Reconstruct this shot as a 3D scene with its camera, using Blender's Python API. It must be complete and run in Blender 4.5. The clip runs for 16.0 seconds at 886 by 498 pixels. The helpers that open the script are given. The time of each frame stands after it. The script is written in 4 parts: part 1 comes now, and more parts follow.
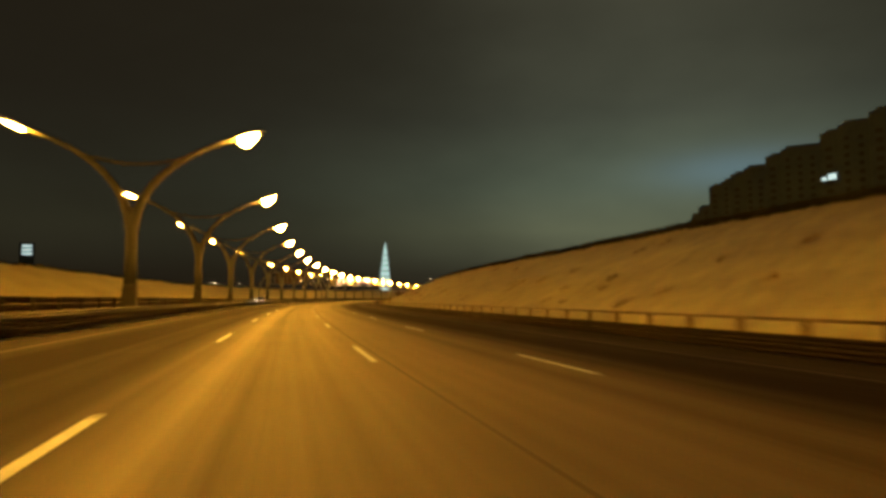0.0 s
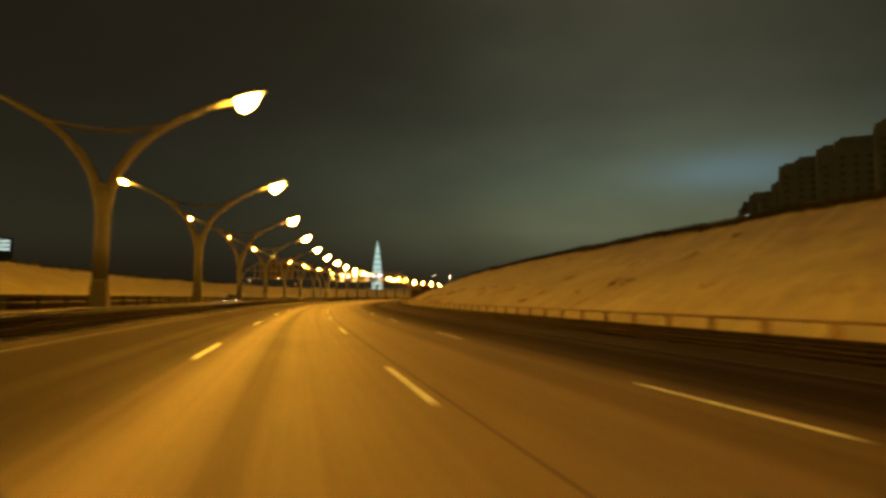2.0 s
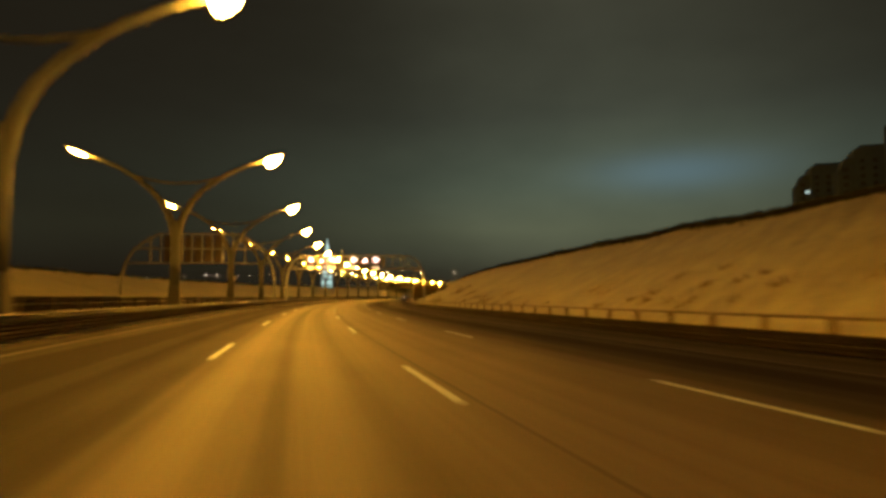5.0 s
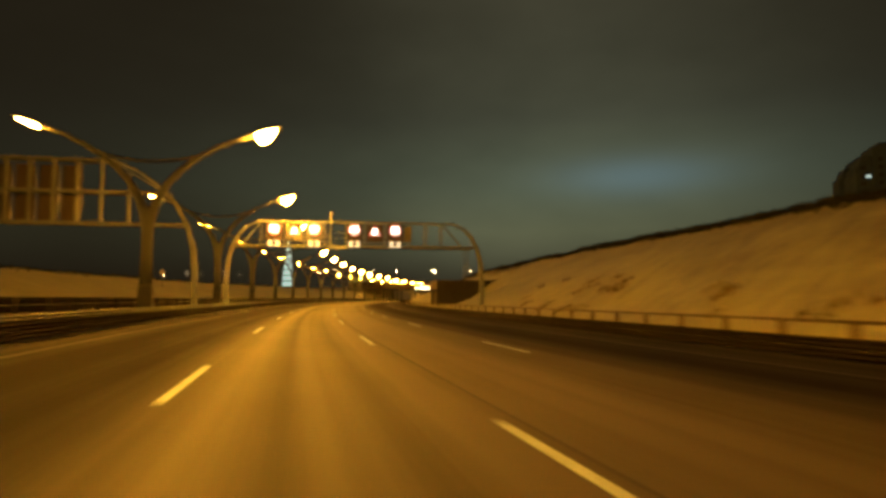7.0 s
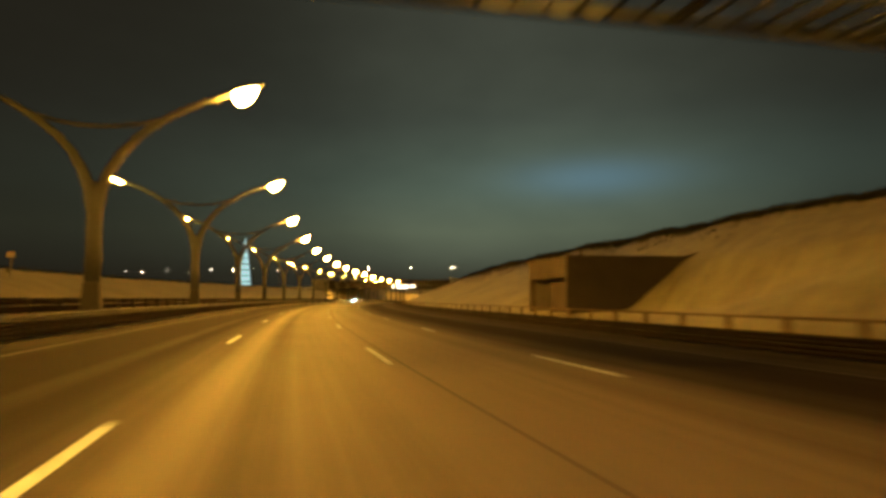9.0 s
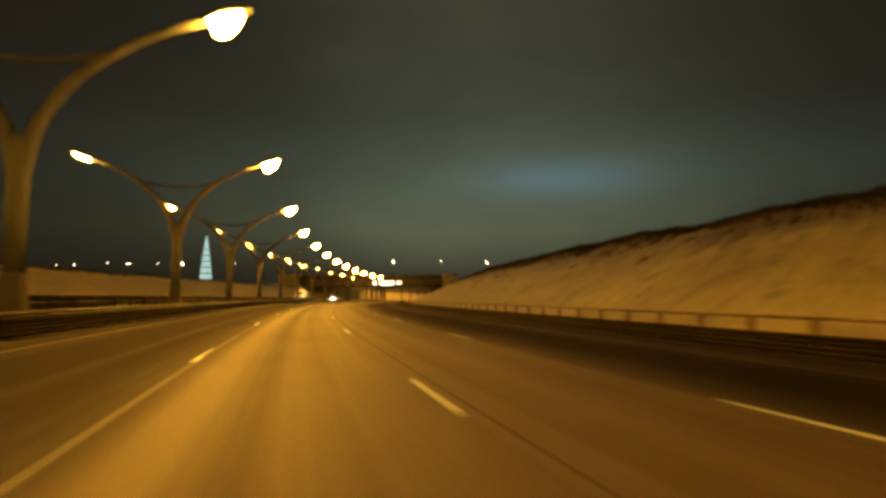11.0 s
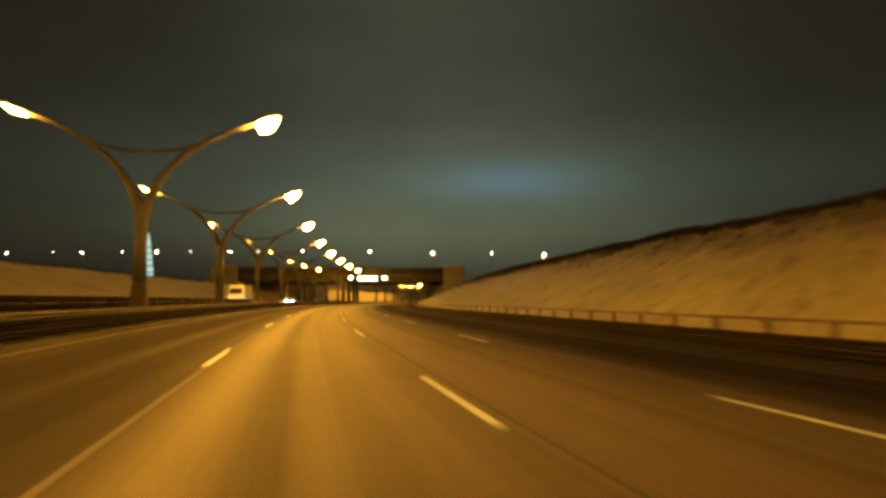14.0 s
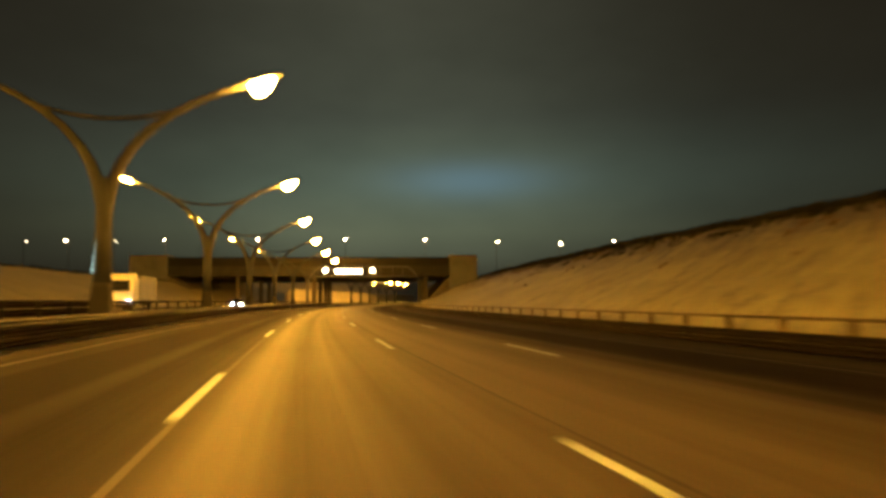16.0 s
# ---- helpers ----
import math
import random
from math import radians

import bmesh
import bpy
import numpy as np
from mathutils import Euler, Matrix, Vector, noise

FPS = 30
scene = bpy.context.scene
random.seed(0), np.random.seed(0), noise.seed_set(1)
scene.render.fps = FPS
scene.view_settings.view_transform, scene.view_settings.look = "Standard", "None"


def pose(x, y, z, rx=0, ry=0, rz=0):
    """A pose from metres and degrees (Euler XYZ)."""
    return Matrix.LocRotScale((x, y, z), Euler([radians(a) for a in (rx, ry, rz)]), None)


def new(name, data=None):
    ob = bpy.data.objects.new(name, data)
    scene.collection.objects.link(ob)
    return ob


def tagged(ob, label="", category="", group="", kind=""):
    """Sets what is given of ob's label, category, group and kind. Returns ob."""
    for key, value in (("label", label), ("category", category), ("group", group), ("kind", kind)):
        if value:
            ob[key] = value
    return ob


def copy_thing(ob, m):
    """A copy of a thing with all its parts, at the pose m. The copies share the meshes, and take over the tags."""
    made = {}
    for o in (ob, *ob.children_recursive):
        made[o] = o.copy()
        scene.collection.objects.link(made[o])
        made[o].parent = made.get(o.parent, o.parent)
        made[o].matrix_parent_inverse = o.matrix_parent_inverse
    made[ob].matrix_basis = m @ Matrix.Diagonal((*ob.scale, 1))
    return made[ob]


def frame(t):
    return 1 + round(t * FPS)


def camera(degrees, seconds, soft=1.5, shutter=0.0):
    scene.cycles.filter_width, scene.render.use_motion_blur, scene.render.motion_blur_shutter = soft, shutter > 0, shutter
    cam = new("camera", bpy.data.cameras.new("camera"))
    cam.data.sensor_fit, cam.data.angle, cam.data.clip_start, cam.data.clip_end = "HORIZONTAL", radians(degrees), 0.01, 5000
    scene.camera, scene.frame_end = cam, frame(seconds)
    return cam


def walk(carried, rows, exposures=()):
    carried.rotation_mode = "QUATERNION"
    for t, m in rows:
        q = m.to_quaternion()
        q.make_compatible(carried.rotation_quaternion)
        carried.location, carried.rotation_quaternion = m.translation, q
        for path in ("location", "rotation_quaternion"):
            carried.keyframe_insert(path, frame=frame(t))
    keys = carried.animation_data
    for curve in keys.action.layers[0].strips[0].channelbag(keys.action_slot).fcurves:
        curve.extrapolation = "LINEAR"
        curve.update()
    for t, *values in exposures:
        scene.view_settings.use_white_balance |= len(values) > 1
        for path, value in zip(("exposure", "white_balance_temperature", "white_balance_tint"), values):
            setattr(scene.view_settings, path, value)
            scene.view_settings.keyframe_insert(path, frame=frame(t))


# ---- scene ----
# Night drive on a lit motorway in a snowy cutting. s: metres along the road, lat: metres to the right of the lane's middle.

# ---- camera ----
ROWS = [
    (0.0, 0.178, 0.000, 1.271, 94.226, 0.059, -13.335),
    (0.5, 0.281, 13.869, 1.276, 94.324, -0.035, -13.440),
    (1.0, 0.457, 27.767, 1.279, 94.286, -0.038, -13.662),
    (1.5, 0.674, 41.778, 1.279, 94.072, 0.059, -13.837),
    (2.0, 0.959, 55.828, 1.278, 94.182, -0.189, -14.097),
    (2.5, 1.307, 69.756, 1.276, 94.260, -0.158, -14.720),
    (3.0, 1.781, 83.716, 1.274, 94.224, -0.275, -15.236),
    (3.5, 2.412, 97.615, 1.271, 94.083, -0.329, -16.017),
    (4.0, 3.200, 111.590, 1.269, 94.078, 0.197, -16.854),
    (4.5, 4.217, 125.480, 1.266, 94.082, 0.201, -17.628),
    (5.0, 5.424, 139.285, 1.263, 94.085, 0.205, -18.405),
    (5.5, 6.826, 153.060, 1.260, 94.088, 0.209, -19.168),
    (6.0, 8.424, 166.858, 1.257, 94.091, 0.212, -19.922),
    (6.5, 10.226, 180.733, 1.256, 94.094, 0.216, -20.669),
    (7.0, 12.219, 194.686, 1.256, 94.271, 0.010, -21.660),
    (7.5, 14.417, 208.441, 1.256, 94.152, 0.312, -22.644),
    (8.0, 16.800, 221.928, 1.257, 94.130, 0.522, -23.432),
    (8.5, 19.412, 235.801, 1.259, 94.100, 0.392, -24.495),
    (9.0, 22.294, 249.598, 1.265, 94.287, 0.243, -25.098),
    (9.5, 25.281, 263.360, 1.281, 94.266, 0.195, -25.811),
    (10.0, 28.454, 277.067, 1.305, 94.245, 0.146, -26.546),
    (10.5, 31.817, 290.712, 1.335, 94.224, 0.098, -27.302),
    (11.0, 35.373, 304.285, 1.366, 94.203, 0.049, -28.073),
    (11.5, 39.119, 317.780, 1.397, 94.182, 0.001, -28.832),
    (12.0, 43.062, 331.191, 1.426, 94.111, 0.038, -29.565),
    (12.5, 47.200, 344.806, 1.451, 94.207, 0.024, -30.455),
    (13.0, 51.491, 358.150, 1.473, 94.106, 0.088, -31.147),
    (13.5, 55.819, 371.426, 1.493, 94.142, 0.325, -31.538),
    (14.0, 60.393, 384.711, 1.512, 94.286, -0.116, -32.244),
    (14.5, 65.236, 397.880, 1.528, 94.333, 0.122, -32.912),
    (15.0, 70.090, 410.897, 1.533, 94.033, 0.248, -33.513),
    (15.5, 75.121, 423.826, 1.525, 94.330, 0.188, -34.520),
    (16.0, 80.282, 436.417, 1.507, 94.273, 0.344, -35.598),
]

cam = camera(67.2, 16.0, soft=3.6, shutter=0.6)
# the camera's own exposure and white balance wander a little: seconds, stops, warmth of the picture
WANDER = [(0, 0.18, 1.81), (0.5, 0.03, 1.94), (1, -0.03, 1.91), (1.5, 0.03, 1.87), (2, 0.18, 1.88), (2.5, 0.20, 1.71), (3, 0.12, 1.69), (3.5, -0.02, 1.64), (4, -0.10, 1.66), (5.2, 0.05, 1.80),
          (6.5, 0.04, 1.92), (7, 0.05, 1.95), (7.5, -0.06, 1.87), (8, -0.05, 1.93), (8.5, -0.05, 1.80), (9, 0.26, 1.64), (10.2, 0.12, 1.75), (11.5, 0.04, 1.86), (12, 0.02, 1.90), (12.5, 0.06, 2.02),
          (13, 0.12, 1.98), (13.5, 0.17, 1.83), (14, 0.20, 1.82), (14.5, 0.20, 1.76), (15, 0.22, 1.80), (15.5, 0.26, 1.71), (16, 0.28, 1.73)]
walk(cam, [(t, pose(x, y, z, rx, ry, rz)) for t, x, y, z, rx, ry, rz in ROWS], [(t, e, 6500 + (w - 1.80) * 4000, 10 + min(0, w - 1.80) * 25) for t, e, w in WANDER])

# ---- the road's line ----
CROSSFALL = -0.0217
STEP = 4.0
S_GRID = np.arange(-60, 1000 + STEP, STEP)
BENDS = [3.9, 3.9, 5.61, 10.41, 9.75, 9.31, 10.48, 9.63, 10.74, 9.37] + [8.88] * 8
LEVELS = [-0.033, 0.011, 0, -0.017, -0.012, 0.169, 0.281, 0.147, -0.123, -0.393, -0.663, -0.932, -1.202, -1.472]


def road_line():
    bend = np.interp(S_GRID, np.arange(-60, 1001, 60.0), np.array(BENDS) * 1e-4)
    head = np.concatenate([[0], np.cumsum((bend[1:] + bend[:-1]) / 2 * STEP)])
    zero = int(np.argmin(abs(S_GRID)))
    head = head - head[zero]
    middle = (head[1:] + head[:-1]) / 2
    xs = np.concatenate([[0], np.cumsum(np.sin(middle) * STEP)])
    ys = np.concatenate([[0], np.cumsum(np.cos(middle) * STEP)])
    window = np.hanning(23)
    zs = np.interp(S_GRID, np.arange(-60, 1001, 80.0), LEVELS)
    zs = np.convolve(np.pad(zs, 10, mode="edge"), window[1:-1] / window.sum(), "valid")[: len(S_GRID)]
    return xs - xs[zero], ys - ys[zero], head, zs


LINE_X, LINE_Y, LINE_H, LINE_Z = road_line()


def heading(s):
    return float(np.interp(s, S_GRID, LINE_H))


def at(s, lat, z=0.0):
    h = heading(s)
    # past the ends the line runs straight on
    over = s - min(max(s, S_GRID[0]), S_GRID[-1])
    x = float(np.interp(s, S_GRID, LINE_X)) + over * math.sin(h) + lat * math.cos(h)
    y = float(np.interp(s, S_GRID, LINE_Y)) + over * math.cos(h) - lat * math.sin(h)
    return Vector((x, y, float(np.interp(s, S_GRID, LINE_Z)) + z))


def surface(lat):
    """Height of the carriageways' plane above the line."""
    return CROSSFALL * lat


def stand(s, lat, z=0.0, turn=0.0):
    """Pose on the road: x across to the right, y along."""
    p = at(s, lat, z)
    return pose(p.x, p.y, p.z, 0, 0, turn - math.degrees(heading(s)))


# ---- sky ----
SODIUM = (1.0, 0.428, 0.032)
world = bpy.data.worlds.new("night_sky")
scene.world = world
world.use_nodes = True


def night_sky(tree):
    n, l = tree.nodes, tree.links
    n.clear()

    def math_node(op, a, b=None, clamp=False):
        m = n.new("ShaderNodeMath")
        m.operation, m.use_clamp = op, clamp
        for i, v in enumerate((a, b)):
            if v is None:
                continue
            if isinstance(v, (int, float)):
                m.inputs[i].default_value = v
            else:
                l.new(v, m.inputs[i])
        return m.outputs[0]

    def dot(a, vec):
        m = n.new("ShaderNodeVectorMath")
        m.operation = "DOT_PRODUCT"
        l.new(a, m.inputs[0])
        m.inputs[1].default_value = vec
        return m.outputs["Value"]

    def bell(u, mid, wide):
        d = math_node("DIVIDE", math_node("SUBTRACT", u, mid), wide)
        return math_node("POWER", 2.718, math_node("MULTIPLY", math_node("MULTIPLY", d, d), -1.0))

    way = n.new("ShaderNodeTexCoord").outputs["Generated"]
    up = dot(way, (0, 0, 1))
    ramp = n.new("ShaderNodeValToRGB")
    stops = [(0.0, (0.024, 0.020, 0.011)), (0.035, (0.031, 0.030, 0.018)), (0.065, (0.052, 0.055, 0.033)), (0.10, (0.069, 0.075, 0.043)),
             (0.16, (0.058, 0.067, 0.042)), (0.26, (0.038, 0.041, 0.028)), (0.40, (0.030, 0.030, 0.020)), (1.0, (0.028, 0.025, 0.015))]
    e = ramp.color_ramp.elements
    e[0].position, e[0].color = stops[0][0], (*stops[0][1], 1)
    e[1].position, e[1].color = stops[-1][0], (*stops[-1][1], 1)
    for p, c in stops[1:-1]:
        k = e.new(p)
        k.color = (*c, 1)
    l.new(up, ramp.inputs[0])
    # cloud, stretched level
    mapping = n.new("ShaderNodeMapping")
    mapping.inputs["Scale"].default_value = (1.8, 1.8, 4.0)
    l.new(way, mapping.inputs[0])
    cloud = n.new("ShaderNodeTexNoise")
    cloud.inputs["Scale"].default_value, cloud.inputs["Detail"].default_value = 1.7, 5
    l.new(mapping.outputs[0], cloud.inputs["Vector"])
    tone = math_node("ADD", math_node("MULTIPLY", cloud.outputs["Fac"], 0.9), 0.55)
    # the sky is lightest over the town ahead
    aside = dot(way, (math.cos(radians(31.5)), -math.sin(radians(31.5)), 0))
    facing = math_node("GREATER_THAN", dot(way, (math.sin(radians(31.5)), math.cos(radians(31.5)), 0)), 0.0)
    town = math_node("MULTIPLY", bell(aside, 0.0, 0.355), facing)
    tone = math_node("MULTIPLY", tone, math_node("ADD", math_node("MULTIPLY", town, 0.97), 0.14))
    base = n.new("ShaderNodeMixRGB")
    base.blend_type, base.inputs[0].default_value = "MULTIPLY", 1.0
    l.new(ramp.outputs[0], base.inputs[1])
    l.new(tone, base.inputs[2])
    # a cold glow in the cloud and a low pale band
    az = dot(way, (math.cos(radians(38)), -math.sin(radians(38)), 0))
    ahead = math_node("GREATER_THAN", dot(way, (math.sin(radians(38)), math.cos(radians(38)), 0)), 0.0)
    glow = math_node("MULTIPLY", math_node("MULTIPLY", bell(az, 0.0, 0.11), bell(up, 0.175, 0.027)), ahead)
    wide = math_node("MULTIPLY", math_node("MULTIPLY", bell(az, 0.0, 0.42), bell(up, 0.17, 0.075)), ahead)
    out = base.outputs[0]
    for fac, colour in ((glow, (0.016, 0.042, 0.072)), (wide, (0.008, 0.016, 0.015)), (math_node("SUBTRACT", 1.0, town), (0.0062, 0.0038, 0.0018))):
        add = n.new("ShaderNodeMixRGB")
        add.blend_type = "ADD"
        l.new(fac, add.inputs[0])
        l.new(out, add.inputs[1])
        add.inputs[2].default_value = (*colour, 1)
        out = add.outputs[0]
    bg = n.new("ShaderNodeBackground")
    l.new(out, bg.inputs[0])
    bg.inputs[1].default_value = 1.2
    end = n.new("ShaderNodeOutputWorld")
    l.new(bg.outputs[0], end.inputs[0])


night_sky(world.node_tree)


# ---- materials ----
def material(name, colour, rough=0.6, metal=0.0, vary=0.25, scale=2.0, fine=30.0, bump=0.1, dark=None, stretch=(1, 1, 1), uv=False, emit=None, power=0.0, per_object=0.0):
    m = bpy.data.materials.new(name)
    m.use_nodes = True
    n, l = m.node_tree.nodes, m.node_tree.links
    b = n["Principled BSDF"]
    b.inputs["Roughness"].default_value, b.inputs["Metallic"].default_value = rough, metal
    b.inputs["Base Color"].default_value = (*colour, 1)
    if emit:
        b.inputs["Emission Color"].default_value, b.inputs["Emission Strength"].default_value = (*emit, 1), power
        return m
    coord = n.new("ShaderNodeTexCoord")
    mp = n.new("ShaderNodeMapping")
    mp.inputs["Scale"].default_value = stretch
    l.new(coord.outputs["UV" if uv else "Object"], mp.inputs[0])
    big, small = n.new("ShaderNodeTexNoise"), n.new("ShaderNodeTexNoise")
    big.inputs["Scale"].default_value, big.inputs["Detail"].default_value = scale, 6
    small.inputs["Scale"].default_value, small.inputs["Detail"].default_value = fine, 4
    for k in (big, small):
        l.new(mp.outputs[0], k.inputs["Vector"])
    mixed = n.new("ShaderNodeMath")
    mixed.operation = "MULTIPLY_ADD"
    l.new(big.outputs["Fac"], mixed.inputs[0])
    mixed.inputs[1].default_value = 0.7
    half = n.new("ShaderNodeMath")
    half.operation = "MULTIPLY"
    l.new(small.outputs["Fac"], half.inputs[0])
    half.inputs[1].default_value = 0.3
    l.new(half.outputs[0], mixed.inputs[2])
    ramp = n.new("ShaderNodeValToRGB")
    lo = dark or [c * (1 - vary) for c in colour]
    hi = [min(1, c * (1 + vary)) for c in colour]
    ramp.color_ramp.elements[0].position, ramp.color_ramp.elements[0].color = 0.33, (*lo, 1)
    ramp.color_ramp.elements[1].position, ramp.color_ramp.elements[1].color = 0.67, (*hi, 1)
    l.new(mixed.outputs[0], ramp.inputs[0])
    out = ramp.outputs[0]
    if per_object:
        info = n.new("ShaderNodeObjectInfo")
        span = n.new("ShaderNodeMapRange")
        span.inputs["To Min"].default_value, span.inputs["To Max"].default_value = 1 - per_object, 1 + per_object
        l.new(info.outputs["Random"], span.inputs[0])
        mul = n.new("ShaderNodeMixRGB")
        mul.blend_type, mul.inputs[0].default_value = "MULTIPLY", 1
        l.new(out, mul.inputs[1])
        l.new(span.outputs[0], mul.inputs[2])
        out = mul.outputs[0]
    l.new(out, b.inputs["Base Color"])
    rr = n.new("ShaderNodeMapRange")
    rr.inputs["To Min"].default_value, rr.inputs["To Max"].default_value = max(0.05, rough - 0.12), min(1, rough + 0.12)
    l.new(big.outputs["Fac"], rr.inputs[0])
    l.new(rr.outputs[0], b.inputs["Roughness"])
    if bump:
        bn = n.new("ShaderNodeBump")
        bn.inputs["Strength"].default_value, bn.inputs["Distance"].default_value = bump, 0.03
        l.new(mixed.outputs[0], bn.inputs["Height"])
        l.new(bn.outputs[0], b.inputs["Normal"])
    return m


def asphalt_material():
    """Worn asphalt: streaks and wheel tracks run along the road (UV: metres across and along)."""
    m = bpy.data.materials.new("worn_asphalt")
    m.use_nodes = True
    n, l = m.node_tree.nodes, m.node_tree.links
    b = n["Principled BSDF"]
    uv = n.new("ShaderNodeTexCoord").outputs["UV"]

    def noise_at(sx, sy, detail=4):
        mp = n.new("ShaderNodeMapping")
        mp.inputs["Scale"].default_value = (sx, sy, 1)
        l.new(uv, mp.inputs[0])
        t = n.new("ShaderNodeTexNoise")
        t.inputs["Scale"].default_value, t.inputs["Detail"].default_value = 1.0, detail
        l.new(mp.outputs[0], t.inputs["Vector"])
        return t.outputs["Fac"]

    def do(op, a, c):
        k = n.new("ShaderNodeMath")
        k.operation = op
        for i, v in enumerate((a, c)):
            if isinstance(v, (int, float)):
                k.inputs[i].default_value = v
            else:
                l.new(v, k.inputs[i])
        return k.outputs[0]

    streak = noise_at(1.3, 0.008, 5)
    narrow = noise_at(5.0, 0.03, 3)
    patch = noise_at(0.12, 0.03, 5)
    grain = noise_at(14, 14, 4)
    # two wheel tracks in each lane
    xyz = n.new("ShaderNodeSeparateXYZ")
    l.new(uv, xyz.inputs[0])
    track = do("COSINE", do("MULTIPLY", do("ADD", xyz.outputs[0], 1.75), 2 * math.pi / 1.87), 0)
    tone = do("ADD", do("MULTIPLY", do("SUBTRACT", streak, 0.5), 0.50), do("MULTIPLY", do("SUBTRACT", narrow, 0.5), 0.14))
    tone = do("ADD", tone, 0.36)
    tone = do("ADD", tone, do("MULTIPLY", patch, 0.22))
    tone = do("ADD", tone, do("MULTIPLY", noise_at(0.5, 0.22, 5), 0.16))
    tone = do("ADD", tone, do("MULTIPLY", track, 0.035))
    tone = do("ADD", tone, do("MULTIPLY", grain, 0.12))
    # middle lanes worn paler; the lamplight's falloff to each side is painted in too
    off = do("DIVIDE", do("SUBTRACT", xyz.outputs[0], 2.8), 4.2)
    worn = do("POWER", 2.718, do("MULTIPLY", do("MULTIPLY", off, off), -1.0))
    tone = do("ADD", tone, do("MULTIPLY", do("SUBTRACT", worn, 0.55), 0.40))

    def strip(lat, wide, gain):
        d = do("DIVIDE", do("SUBTRACT", xyz.outputs[0], lat), wide)
        return do("MULTIPLY", do("POWER", 2.718, do("MULTIPLY", do("MULTIPLY", d, d), -1.0)), gain)

    # pale bands beside the lane lines; the wide dark one paints dimmer light leftwards
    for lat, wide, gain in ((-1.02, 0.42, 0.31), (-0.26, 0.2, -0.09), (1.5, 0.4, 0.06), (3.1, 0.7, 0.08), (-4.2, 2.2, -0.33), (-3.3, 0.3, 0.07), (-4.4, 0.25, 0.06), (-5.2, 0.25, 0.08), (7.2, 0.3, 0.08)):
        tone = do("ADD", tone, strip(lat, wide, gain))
    # the slow lane is painted darker, as if less lit, easing across the shoulder
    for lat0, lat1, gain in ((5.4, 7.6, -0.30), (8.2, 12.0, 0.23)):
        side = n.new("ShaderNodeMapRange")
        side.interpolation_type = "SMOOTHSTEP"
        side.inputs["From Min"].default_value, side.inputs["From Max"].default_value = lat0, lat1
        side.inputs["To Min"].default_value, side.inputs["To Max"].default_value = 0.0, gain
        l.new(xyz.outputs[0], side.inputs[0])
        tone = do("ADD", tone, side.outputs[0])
    ramp = n.new("ShaderNodeValToRGB")
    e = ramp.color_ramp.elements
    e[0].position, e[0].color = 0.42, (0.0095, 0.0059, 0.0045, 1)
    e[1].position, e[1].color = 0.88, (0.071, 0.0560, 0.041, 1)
    l.new(tone, ramp.inputs[0])
    l.new(ramp.outputs[0], b.inputs["Base Color"])
    rr = n.new("ShaderNodeMapRange")
    rr.inputs["From Min"].default_value, rr.inputs["From Max"].default_value = 0.35, 0.85
    rr.inputs["To Min"].default_value, rr.inputs["To Max"].default_value = 0.82, 0.64
    sheer = n.new("ShaderNodeMapRange")
    sheer.inputs["From Min"].default_value, sheer.inputs["From Max"].default_value = 0.15, 0.85
    sheer.inputs["To Min"].default_value, sheer.inputs["To Max"].default_value = 0.08, 0.62
    l.new(tone, sheer.inputs[0])
    l.new(sheer.outputs[0], b.inputs["Specular IOR Level"])
    # dried salt and dust catch the light at a low angle
    b.inputs["Sheen Roughness"].default_value = 0.16
    dusty = n.new("ShaderNodeMapRange")
    dusty.inputs["From Min"].default_value, dusty.inputs["From Max"].default_value = 0.20, 0.85
    dusty.inputs["To Min"].default_value, dusty.inputs["To Max"].default_value = 0.0, 0.20
    l.new(tone, dusty.inputs[0])
    l.new(dusty.outputs[0], b.inputs["Sheen Weight"])
    b.inputs["Sheen Tint"].default_value = (1.0, 0.9, 0.7, 1)
    l.new(tone, rr.inputs[0])
    l.new(rr.outputs[0], b.inputs["Roughness"])
    bn = n.new("ShaderNodeBump")
    bn.inputs["Strength"].default_value, bn.inputs["Distance"].default_value = 0.35, 0.01
    l.new(grain, bn.inputs["Height"])
    l.new(bn.outputs[0], b.inputs["Normal"])
    return m


